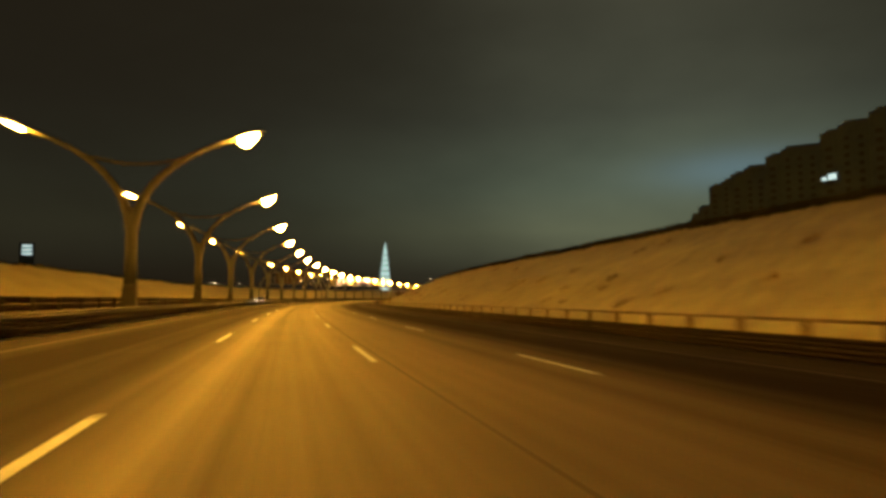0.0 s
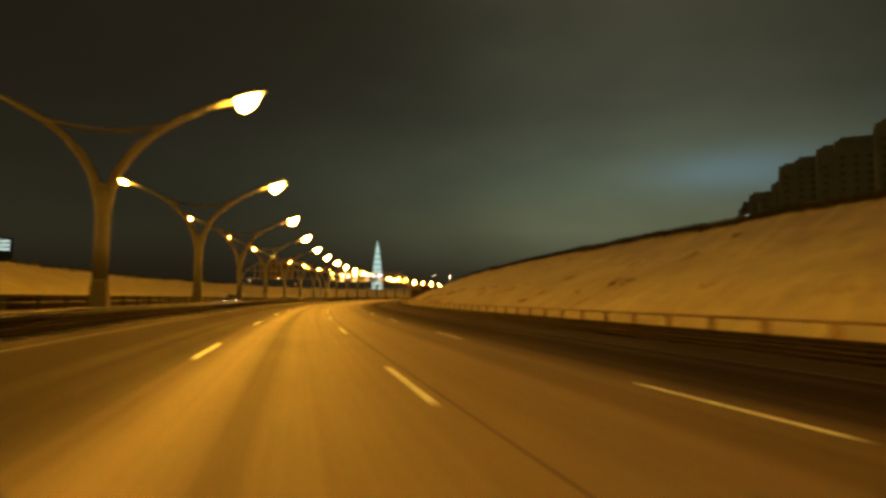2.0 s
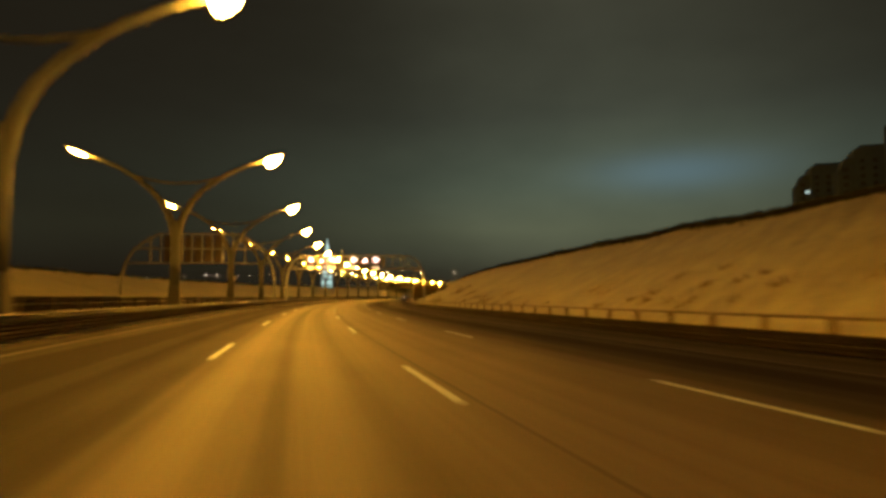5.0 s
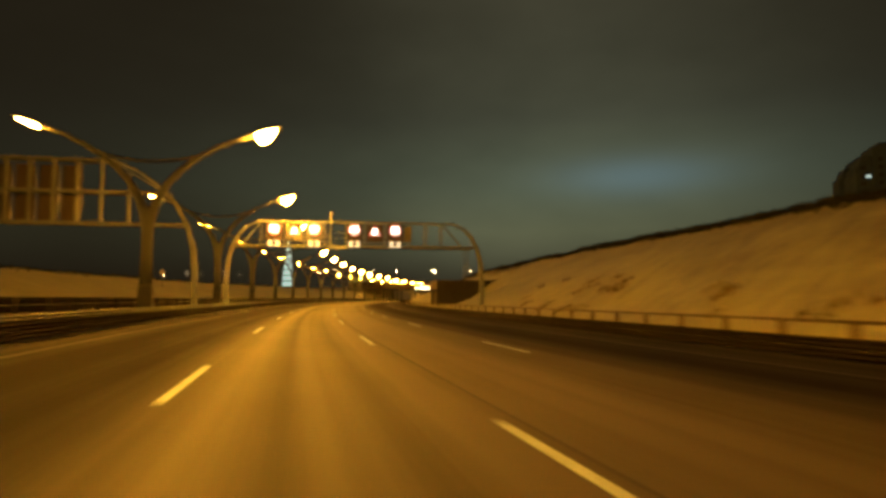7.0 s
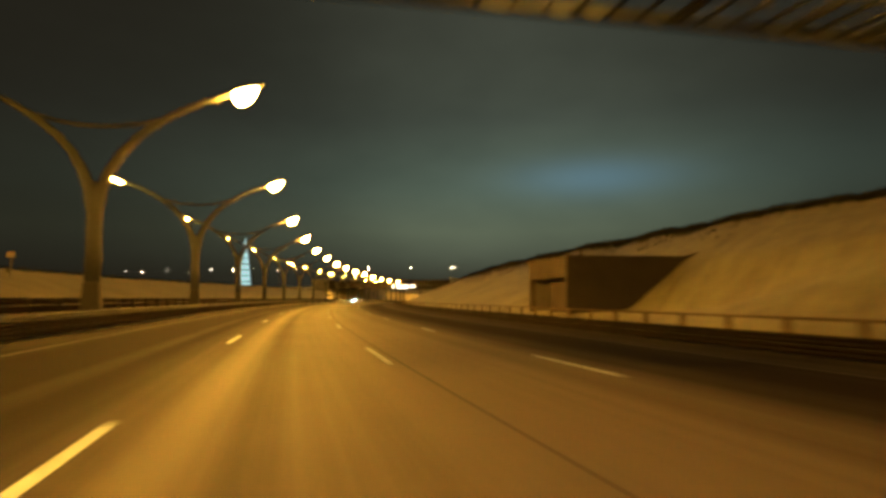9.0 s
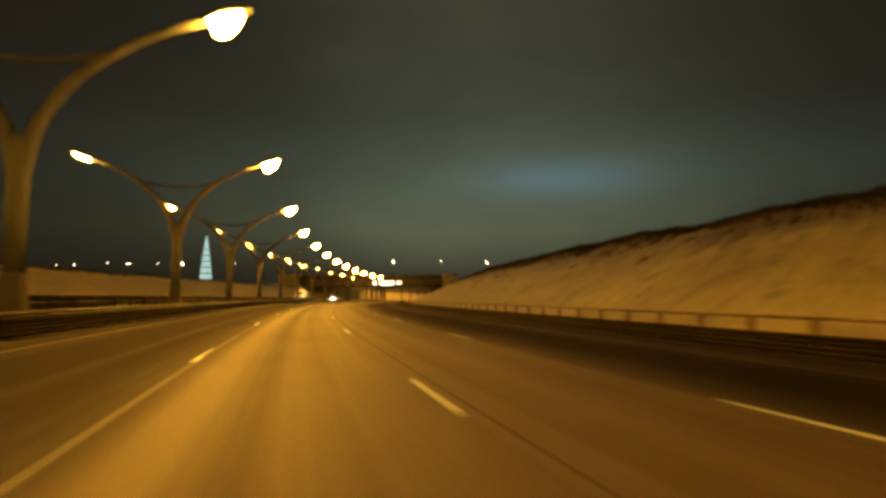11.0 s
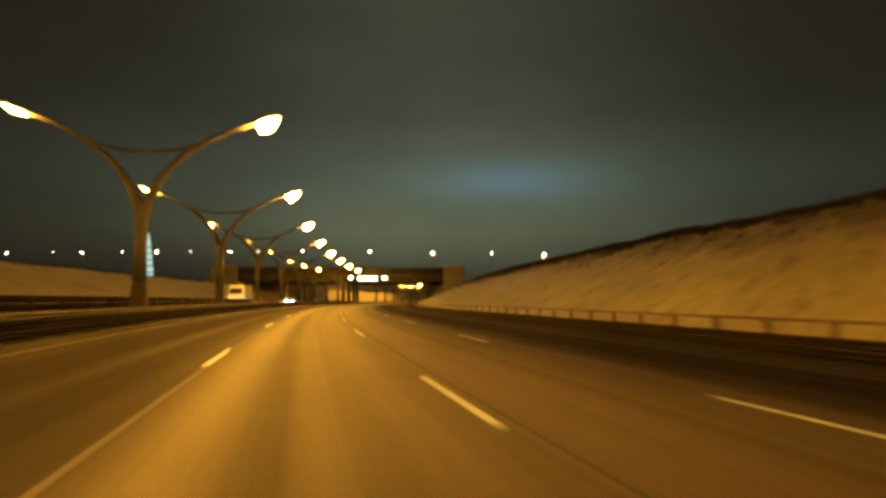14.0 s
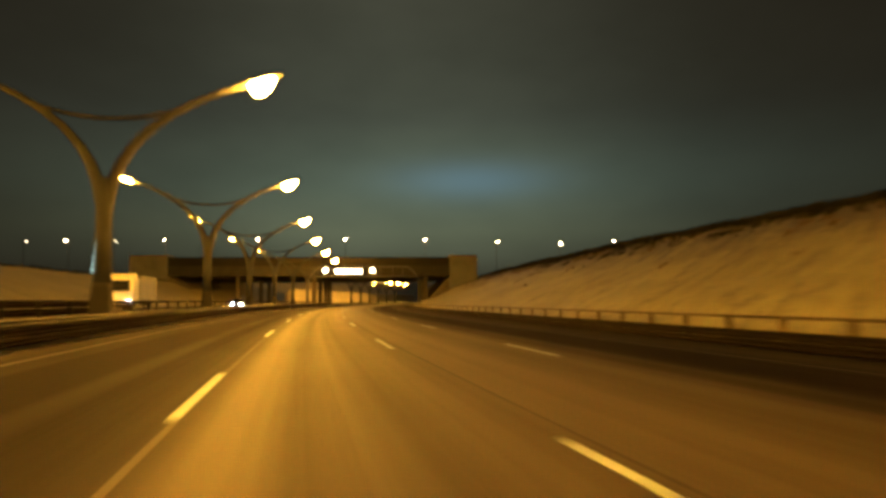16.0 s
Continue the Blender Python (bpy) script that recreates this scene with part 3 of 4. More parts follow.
def guard_rail(lat, beams, facing, s0, s1, label, spacing, mat=None, half=0.07, post_mat=None, top_mat=None):
    rail = thing("guard_rail", Matrix(), label, "guard rail", "guard rails along the motorway")
    post = post_mesh(max(b[1] for b in beams) - 0.02, half, post_mat)
    back = lat - facing * 0.09
    s = s0
    while s < s1:
        shared("post", post, rail, stand(s, back, surface(lat)))
        s += spacing
    for a in np.arange(s0, s1, 36.0):
        for k, (z0, z1) in enumerate(beams):
            ob = new("beam", beam_mesh(a, min(a + 36.0, s1), lat, z0, z1, facing, top_mat if top_mat and k == len(beams) - 1 else mat or GRIMY))
            ob.parent = rail
    return rail


guard_rail(13.2, [(0.04, 0.305), (0.31, 0.58)], -1, -24, 624, "low steel guard rail along the hard shoulder", 2.9, SHOULDER_RAIL)
guard_rail(14.75, [(0.90, 1.0)], -1, -24, 624, "brown rail on broad stub posts in snow below the bank", 2.9, SNOWED, 0.14, SNOWED)
guard_rail(-7.15, [(0.05, 0.27), (0.28, 0.50), (0.51, 0.73)], 1, -24, 624, "dark steel guard rail with a paler top along the median", 2.9, RAIL_SHADE, top_mat=LIT_RAIL)
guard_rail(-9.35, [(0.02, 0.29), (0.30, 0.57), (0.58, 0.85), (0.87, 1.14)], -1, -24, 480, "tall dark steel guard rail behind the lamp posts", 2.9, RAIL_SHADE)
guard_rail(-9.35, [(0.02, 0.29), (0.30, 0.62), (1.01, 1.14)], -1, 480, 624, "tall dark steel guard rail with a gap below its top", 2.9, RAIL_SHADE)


# ---- lamp posts ----
HEAD_TILT = 0.34


def lamp_post():
    post = thing("lamp_post", Matrix(), "grey V-shaped twin-arm lamp post with lit sodium lamps on the median", "street lamp", "lamp posts on the median")
    bm = bmesh.new()
    tube(bm, [(0, 0, -0.3), (0, 0, 0.9), (0, 0, 1.9), (0, 0, 2.05)], [0.60, 0.54, 0.44, 0.36], 4, 0.9)
    part("pedestal", bm, DARK_CONCRETE, post, "stained concrete pedestal")
    bm = bmesh.new()
    tube(bm, [(0, 0, 2.0), (0, 0, 3.6), (0, 0, 4.8), (0, 0, 5.7), (0, 0, 6.2)], [0.34, 0.30, 0.30, 0.32, 0.22], 10, 0.8)
    part("pole", bm, POLE, post, smooth=True)
    for side in (-1, 1):
        path = [(0.04, 4.3), (0.10, 5.1), (0.25, 6.0), (0.52, 6.7), (0.95, 7.45), (1.6, 8.2), (2.4, 8.85), (3.3, 9.4), (4.3, 9.88), (5.5, 10.3)]
        bm = bmesh.new()
        tube(bm, [(side * a, 0, b) for a, b in path], [0.16, 0.23, 0.25, 0.22, 0.19, 0.17, 0.155, 0.135, 0.115, 0.09], 10, 0.85)
        part("arm", bm, POLE, post, smooth=True)
        bm = bmesh.new()
        rings = []
        for u, w, h in ((0, 0.10, 0.05), (0.10, 0.20, 0.10), (0.5, 0.32, 0.15), (0.95, 0.28, 0.12), (1.3, 0.18, 0.07), (1.45, 0.10, 0.04)):
            zc = 10.30 + HEAD_TILT * u
            rings.append([bm.verts.new((side * (5.38 + u), y * w, zc + z * h)) for y, z in ((-1, -0.2), (-0.8, 0.6), (0, 1), (0.8, 0.6), (1, -0.2), (0.7, -0.5), (-0.7, -0.5))])
        for a, b in zip(rings, rings[1:]):
            for k in range(7):
                bm.faces.new((a[k], a[(k + 1) % 7], b[(k + 1) % 7], b[k]))
        bm.faces.new(rings[0])
        bm.faces.new(rings[-1])
        head = part("luminaire", bm, POLE, post, "slim lamp head")
        # deep bowls over the near lanes stand in for glare; oncoming bowls are shallow
        sag = 1.0 if side > 0 else 0.26
        bm = bmesh.new()
        rows = []
        for u, w, d in ((0.04, 0.12, 0.05), (0.14, 0.24, 0.40), (0.34, 0.31, 0.55), (0.60, 0.32, 0.54), (0.86, 0.28, 0.40), (1.02, 0.20, 0.22), (1.16, 0.10, 0.04)):
            row = []
            for a in np.linspace(0, math.pi, 9):
                dip = d * sag * math.sin(a) ** 0.8
                row.append(bm.verts.new((side * (5.38 + u + dip * HEAD_TILT * 0.5), w * math.cos(a), 10.30 + HEAD_TILT * u - 0.075 - dip)))
            rows.append(row)
        for a, b in zip(rows, rows[1:]):
            for k in range(8):
                bm.faces.new((a[k], a[k + 1], b[k + 1], b[k]))
        part("lens", bm, LENS if side > 0 else FLAT_LENS, head, "glowing orange lens", smooth=True)
    bm = bmesh.new()
    xs = np.linspace(-2.95, 2.95, 13)
    tube(bm, [(x, 0, 8.60 + 0.56 * (x / 2.95) ** 2) for x in xs], [0.09] * 13, 6)
    part("tie", bm, POLE, post, smooth=True)
    return post


LAMP_LAT, LAMP_START, LAMP_GAP = -8.26, 38.74, 24.249
first = lamp_post()
first.matrix_basis = stand(LAMP_START - 2 * LAMP_GAP, LAMP_LAT, 0)
# post 27, hidden behind the bridge deck, is added to light the wall beyond
for k in [q for q in range(-1, 33) if q not in (24, 25, 26)]:
    copy_thing(first, stand(LAMP_START + k * LAMP_GAP, LAMP_LAT, 0))


# ---- sign gantries ----
def arch_leg(bm, x, sx, top, high):
    """A leg at x that bends inwards (sx) to the top chord."""
    lead = [(x + sx * 0.0, -0.4), (x - sx * 0.02, 3.0), (x + sx * 0.1, 4.8), (x + sx * 0.45, 6.2), (x + sx * 1.05, 7.35), (x + sx * 1.8, 8.15), (x + sx * 2.75, high)]
    tube(bm, [(a, 0, b) for a, b in lead], [0.32, 0.28, 0.26, 0.25, 0.22, 0.18, 0.13], 4, 1.1)


def numerals(text, size, parent, mat, m):
    cu = bpy.data.curves.new("numerals", "FONT")
    cu.body, cu.size, cu.align_x, cu.align_y, cu.extrude, cu.offset = text, size, "CENTER", "CENTER", 0.006, -0.014
    tmp = bpy.data.objects.new("numerals", cu)
    scene.collection.objects.link(tmp)
    me = bpy.data.meshes.new_from_object(tmp.evaluated_get(bpy.context.evaluated_depsgraph_get()))
    bpy.data.objects.remove(tmp)
    me.materials.clear()
    me.materials.append(mat)
    ob = new("numeral", me)
    ob.parent = parent
    ob.matrix_basis = m
    return ob


def ring_mesh(bm, cx, cz, y, r0, r1, n=28):
    a = [bm.verts.new((cx + r0 * math.cos(t), y, cz + r0 * math.sin(t))) for t in np.linspace(0, 2 * math.pi, n, endpoint=False)]
    b = [bm.verts.new((cx + r1 * math.cos(t), y, cz + r1 * math.sin(t))) for t in np.linspace(0, 2 * math.pi, n, endpoint=False)]
    c = [bm.verts.new((v.co.x, y + 0.02, v.co.z)) for v in b]
    for i in range(n):
        j = (i + 1) % n
        bm.faces.new((a[i], a[j], b[j], b[i]))
        bm.faces.new((b[i], b[j], c[j], c[i]))


def speed_sign(parent, x, z, paint, label):
    bm = bmesh.new()
    box(bm, x - 0.78, x + 0.78, -0.62, -0.42, z - 1.08, z + 0.62, 0.02)
    board = part("sign_board", bm, paint, parent, label + " variable speed sign board")
    bm = bmesh.new()
    ring_mesh(bm, x, z, -0.645, 0.525, 0.57)
    part("red_ring", bm, LED_RED, board, "glowing red ring")
    bm = bmesh.new()
    ring_mesh(bm, x, z, -0.632, 0.0, 0.525)
    part("sign_face", bm, LED_GLARE, board, "disc filled with LED glare")
    for digit, dx in (("8", -0.2), ("0", 0.2)):
        numerals(digit, 0.78, board, LED_WHITE, pose(x + dx, -0.64, z, 90, 0, 0))


def warning_sign(parent, x, z, paint, label):
    bm = bmesh.new()
    box(bm, x - 0.78, x + 0.78, -0.62, -0.42, z - 1.0, z + 0.62, 0.02)
    board = part("sign_board", bm, paint, parent, label + " variable warning sign board")
    bm = bmesh.new()
    outer = [(0, 0.58), (0.62, -0.42), (-0.62, -0.42)]
    inner = [(0, 0.46), (0.53, -0.37), (-0.53, -0.37)]
    o = [bm.verts.new((x + a, -0.645, z + b)) for a, b in outer]
    i = [bm.verts.new((x + a, -0.645, z + b)) for a, b in inner]
    for k in range(3):
        bm.faces.new((o[k], o[(k + 1) % 3], i[(k + 1) % 3], i[k]))
    part("red_triangle", bm, LED_RED, board, "glowing red triangle")
    bm = bmesh.new()
    bm.faces.new([bm.verts.new((x + a, -0.632, z + b)) for a, b in inner])
    part("sign_face", bm, LED_GLARE, board, "triangle filled with LED glare")
    # the white skidding-vehicle symbol: a tilted body and two wavy tracks
    bm = bmesh.new()
    body = [(-0.17, -0.04), (-0.07, 0.16), (0.09, 0.18), (0.19, 0.02), (0.15, -0.10), (-0.12, -0.13)]
    bm.faces.new([bm.verts.new((x + a, -0.642, z + b)) for a, b in body])
    for dx in (-0.14, 0.06):
        pts = [(dx + 0.06 * math.sin(q * 2.6), -0.14 - 0.035 * q) for q in range(5)]
        for (a, b), (c, d) in zip(pts, pts[1:]):
            bm.faces.new([bm.verts.new((x + u, -0.642, z + v)) for u, v in ((a - 0.04, b), (a + 0.04, b), (c + 0.04, d), (c - 0.04, d))])
    part("symbol", bm, LED_WHITE, board, "glowing white symbol")


def lane_panel(parent, x, z, slant):
    bm = bmesh.new()
    box(bm, x - 0.50, x + 0.50, -0.70, -0.62, z - 0.26, z + 0.26, 0.03)
    panel = part("lane_panel", bm, LIT_PANEL, parent, "white lane panel with a black arrow")
    bm = bmesh.new()
    pts = [(-0.10, 0.24), (0.10, 0.24), (0.10, 0.02), (0.34, 0.10), (0.0, -0.24), (-0.34, 0.10), (-0.10, 0.02)]
    c, s = math.cos(radians(slant)), math.sin(radians(slant))
    bm.faces.new([bm.verts.new((x + 1.3 * (c * a - s * b), -0.704, z + 0.95 * (s * a + c * b))) for a, b in pts])
    part("arrow", bm, BLACK, panel, "black arrow pointing down to its lane")


def truss(parent, x0, x1, z0, z1, posts, y0=-0.4, y1=1.3, mat=None):
    mat = mat or GANTRY
    for z in (z0, z1):
        a, b = (x0 - 2.3, x1 + 2.0) if z == z0 else (x0, x1)
        for y in (y0, y1) if z == z0 else (y0,):
            bm = bmesh.new()
            box(bm, a, b, y - 0.10, y + 0.10, z - 0.11, z + 0.11, 0.02)
            part("chord", bm, GANTRY, parent)
    for x in posts:
        # a laced upright: two angle bars with zigzag lacing
        bm = bmesh.new()
        for dx in (-0.15, 0.10):
            box(bm, x + dx, x + dx + 0.05, y0 - 0.06, y0 + 0.06, z0 + 0.11, z1 - 0.11)
        steps = 7
        for k in range(steps):
            za, zb = z0 + 0.13 + (z1 - z0 - 0.26) * k / steps, z0 + 0.13 + (z1 - z0 - 0.26) * (k + 1) / steps
            side = 0.11 if k % 2 else -0.11
            tube(bm, [(x - side, y0, za), (x + side, y0, zb)], [0.032, 0.032], 4)
        part("upright", bm, mat, parent)
        bm = bmesh.new()
        box(bm, x - 0.06, x + 0.06, y0 + 0.11, y1 - 0.11, z0 - 0.06, z0 + 0.06)
        part("cross_bar", bm, GANTRY, parent)


def brace(parent, a, b, r=0.09, mat=None):
    bm = bmesh.new()
    tube(bm, [(a[0], -0.4, a[1]), (b[0], -0.4, b[1])], [r, r], 4)
    part("brace", bm, mat or GANTRY, parent)


def main_gantry():
    g = thing("sign_gantry", stand(260.4, 0, 0), "pale steel sign gantry with lit speed and warning signs", "sign gantry")
    for x, sx in ((-8.0, 1), (16.5, -1)):
        bm = bmesh.new()
        arch_leg(bm, x, sx, 8.6, 8.55)
        part("leg", bm, GANTRY, g)
    # walkway grating along the bottom chords
    bm = bmesh.new()
    for k in range(38):
        box(bm, -7.2 + 0.6 * k, -7.15 + 0.6 * k, -0.3, 1.2, 6.22, 6.3)
    box(bm, -7.4, 15.6, 0.2, 0.26, 6.18, 6.24)
    box(bm, -7.4, 15.6, 0.7, 0.76, 6.18, 6.24)
    part("grating", bm, GANTRY, g)
    truss(g, -5.2, 13.75, 6.3, 8.6, [-4.9, -2.7, -0.85, 1.0, 3.0, 4.8, 6.8, 9.1, 10.75, 12.3])
    brace(g, (12.5, 8.5), (14.3, 6.4))
    brace(g, (-5.0, 8.4), (-6.6, 6.4))
    for x, slant, paint, label in ((-3.69, 22, SIGN_DARK, "dark"), (0.04, 0, SIGN_TAN, "tan"), (3.84, 0, SIGN_DARK, "dark"), (7.78, -14, SIGN_DARK, "dark")):
        speed_sign(g, x, 7.86, paint, label)
        lane_panel(g, x, 6.50, slant)
    for x, paint, label in ((-1.83, SIGN_TAN, "tan"), (5.81, SIGN_DARK, "dark")):
        warning_sign(g, x, 7.76, paint, label)
    # rails behind the signs
    for z in (6.85, 7.35):
        bm = bmesh.new()
        box(bm, -5.0, 9.0, 1.27, 1.33, z - 0.03, z + 0.03)
        part("walkway_rail", bm, GANTRY, g)
    bm = bmesh.new()
    box(bm, 8.62, 9.4, -0.55, -0.45, 6.75, 8.3, 0.02)
    part("blank_board", bm, SIGN_TAN, g, "blank tan board")
    # camera mast and walkway
    bm = bmesh.new()
    tube(bm, [(1.63, -0.5, 6.0), (1.63, -0.5, 9.3)], [0.07, 0.07], 8)
    mast = part("mast", bm, PALE_STEEL, g, "thin pale mast")
    bm = bmesh.new()
    tube(bm, [(1.63, -0.5, 9.25), (1.63, -0.5, 9.35), (1.63, -0.5, 9.55), (1.63, -0.5, 9.62)], [0.06, 0.14, 0.13, 0.05], 10)
    part("sensor", bm, PALE_STEEL, mast, "white sensor dome")
    bm = bmesh.new()
    box(bm, 1.4, 3.1, -0.75, -0.1, 6.05, 6.17, 0.02)
    box(bm, 1.4, 3.1, -0.75, -0.71, 6.17, 6.26)
    part("walkway", bm, PALE_STEEL, g, "pale service platform")
    bm = bmesh.new()
    for z in (7.0, 7.5):
        box(bm, 1.4, 3.1, -0.74, -0.70, z, z + 0.05)
    for x in (1.4, 3.06):
        box(bm, x, x + 0.05, -0.74, -0.70, 6.17, 7.5)
    part("railing", bm, PALE_STEEL, g)
    # ladder inside the far leg
    bm = bmesh.new()
    for x in (14.7, 15.15):
        box(bm, x, x + 0.05, 0.25, 0.3, 3.2, 6.3)
    for k in range(9):
        box(bm, 14.75, 15.15, 0.26, 0.29, 3.4 + 0.32 * k, 3.44 + 0.32 * k)
    part("ladder", bm, GANTRY, g)
    return g


def rear_gantry():
    g = thing("sign_gantry", stand(245.2, 0, 0), "pale steel sign gantry over the oncoming lanes seen from behind", "sign gantry")
    for x, sx in ((-8.0, -1), (-30.6, 1)):
        lead = [(x, -0.4), (x, 3.0), (x + sx * 0.15, 4.9), (x + sx * 0.6, 6.5), (x + sx * 1.45, 8.1), (x + sx * 2.8, 9.45), (x + sx * 4.1, 10.35), (x + sx * 5.4, 10.95)]
        bm = bmesh.new()
        tube(bm, [(a, 0, b) for a, b in lead], [0.30, 0.26, 0.24, 0.22, 0.19, 0.16, 0.13, 0.11], 4, 1.1)
        part("leg", bm, SHADED_STEEL, g)
    for z, a, b in ((6.5, -30.0, -8.6), (8.72, -28.9, -9.8), (10.95, -25.3, -13.3)):
        for y in (-0.5, 0.5):
            bm = bmesh.new()
            box(bm, a, b, y - 0.08, y + 0.08, z - 0.09, z + 0.09, 0.02)
            part("chord", bm, SHADED_STEEL, g)
    xs = [-26.3, -24.8, -23.2, -21.7, -20.3, -18.8, -17.3, -15.8, -14.2, -12.4]
    for x in xs:
        bm = bmesh.new()
        top = 10.86 if -25 < x < -13.5 else 10.2 if x < -25 else 10.0
        box(bm, x - 0.11, x + 0.11, -0.68, -0.42, 6.6, top, 0.02)
        part("upright", bm, SHADED_STEEL, g)
    for a, b in zip(xs[1:7], xs[2:8]):
        bm = bmesh.new()
        box(bm, a + 0.12, b - 0.12, 0.62, 0.8, 6.75, 10.7, 0.02)
        part("sign_back", bm, MAROON, g, "dark back of a sign board")
    brace(g, (-13.6, 10.9), (-10.2, 8.8), 0.07, SHADED_STEEL)
    brace(g, (-25.0, 10.9), (-28.4, 8.8), 0.07, SHADED_STEEL)
    return g


def far_gantry():
    g = thing("sign_gantry", stand(594, 0, 0), "pale steel sign gantry with a bright message board before the bridge", "sign gantry")
    for x, sx in ((-8.0, 1), (16.4, -1)):
        bm = bmesh.new()
        arch_leg(bm, x, sx, 8.6, 8.75)
        part("leg", bm, GANTRY, g)
    truss(g, -5.2, 13.75, 6.6, 8.8, [-4.9, -2.6, 0, 2.6, 5.2, 7.8, 10.4, 12.6])
    bm = bmesh.new()
    box(bm, -2.3, 4.1, -0.75, -0.45, 7.2, 8.5, 0.03)
    board = part("message_board", bm, SIGN_DARK, g, "dark message board with bright rows of light")
    for z in (7.5, 8.0):
        bm = bmesh.new()
        box(bm, -2.0, 3.8, -0.78, -0.75, z - 0.17, z + 0.2)
        part("message_row", bm, LED_BRIGHT, board, "bright white row of light")
    for x in (-4.1, 6.05):
        bm = bmesh.new()
        box(bm, x - 0.8, x + 0.8, -0.75, -0.45, 7.1, 8.8, 0.02)
        b2 = part("sign_board", bm, SIGN_DARK, g)
        bm = bmesh.new()
        ring_mesh(bm, x, 7.95, -0.78, 0.0, 0.55)
        part("disc", bm, LED_BRIGHT, b2, "bright round sign")
    return g


LED_BRIGHT = material("bright_leds", (0.8, 0.8, 0.7), 0.5, emit=(1.0, 0.88, 0.6), power=9.0)
main_gantry()
rear_gantry()
far_gantry()


# ---- service building in the bank ----
def service_building():
    b = thing("service_building", stand(294, 16.1, 0), "flat concrete service building set into the snow bank", "building")
    bm = bmesh.new()
    box(bm, 0.02, 0.4, -3.85, 2.85, 2.55, 3.7)
    box(bm, 0.02, 0.4, 2.85, 3.2, -0.4, 3.7)
    part("front_wall", bm, BROWN_CONCRETE, b, "stained concrete front with a wide opening")
    bm = bmesh.new()
    box(bm, 0.7, 0.82, -3.85, 0.5, -0.4, 2.3, 0.02)
    for k in range(8):
        box(bm, 0.67, 0.7, -3.8 + 0.55 * k, -3.74 + 0.55 * k, -0.3, 2.25)
    part("door", bm, BROWN_CONCRETE, b, "brown roller door partly closing the opening")
    bm = bmesh.new()
    box(bm, 0, 10.5, -4.2, -3.85, -0.4, 3.7)
    part("side_wall", bm, DARK_CLAD, b, "dark ribbed side wall")
    bm = bmesh.new()
    for k in range(34):
        box(bm, 0.4 + 0.3 * k, 0.46 + 0.3 * k, -4.24, -4.2, -0.3, 3.6)
    part("rib", bm, DARK_CLAD, b)
    bm = bmesh.new()
    box(bm, 0.4, 10.5, 2.85, 3.2, -0.4, 3.7)
    part("side_wall", bm, CONCRETE, b)
    bm = bmesh.new()
    box(bm, 7.0, 7.2, -3.85, 2.85, -0.4, 3.45)
    part("back_wall", bm, CONCRETE, b)
    bm = bmesh.new()
    box(bm, -0.08, 10.5, -4.3, 3.3, 3.7, 3.86, 0.03)
    part("roof", bm, DARK_CLAD, b, "dark roof edge")
    # a raised end of the side wall against the snow
    bm = bmesh.new()
    foot = [(8.0, 3.86), (10.4, 3.86), (10.4, 4.35), (9.6, 4.3)]
    front, rear = [[bm.verts.new((u, y, w)) for u, w in foot] for y in (-4.25, -3.9)]
    bm.faces.new(front)
    bm.faces.new(rear[::-1])
    for k in range(4):
        bm.faces.new((front[k], rear[k], rear[(k + 1) % 4], front[(k + 1) % 4]))
    part("parapet", bm, DARK_CLAD, b, "dark raised end of the side wall")
    return b


service_building()


# ---- bridge ----
def bridge():
    b = thing("bridge", stand(606, 0, 0), "concrete road bridge over the motorway with dark side screens", "bridge")
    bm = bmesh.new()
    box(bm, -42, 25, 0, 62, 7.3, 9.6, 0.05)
    part("deck", bm, DARK_CONCRETE, b, "stained concrete deck, toned dark as if unlit")
    for a, c in ((17.2, 24.3), (-28.5, -41.8)):
        bm = bmesh.new()
        q = [(a, -0.5), (c, 7.3), (c, -0.5)]
        front, rear = [bm.verts.new((u, 0.4, w)) for u, w in q], [bm.verts.new((u, 61.0, w)) for u, w in q]
        bm.faces.new(front)
        bm.faces.new(rear)
        for k in range(3):
            bm.faces.new((front[k], front[(k + 1) % 3], rear[(k + 1) % 3], rear[k]))
        part("slope_paving", bm, CONCRETE, b, "sloping concrete paving under the deck")
    bm = bmesh.new()
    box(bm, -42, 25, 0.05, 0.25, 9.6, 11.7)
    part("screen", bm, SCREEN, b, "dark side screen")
    for a, c in ((24.0, 30.6), (-50.0, -41.5)):
        bm = bmesh.new()
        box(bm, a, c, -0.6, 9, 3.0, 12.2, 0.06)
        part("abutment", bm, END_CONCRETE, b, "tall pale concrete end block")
    for y in (6, 20, 34, 46):
        for x in (-8.6, -26.8, 18.5):
            bm = bmesh.new()
            tube(bm, [(x, y, -0.5), (x, y, 6.6), (x, y, 7.3)], [0.55, 0.55, 0.8], 12)
            part("pier", bm, CONCRETE, b, "round concrete pier", smooth=True)
    return b


bridge()


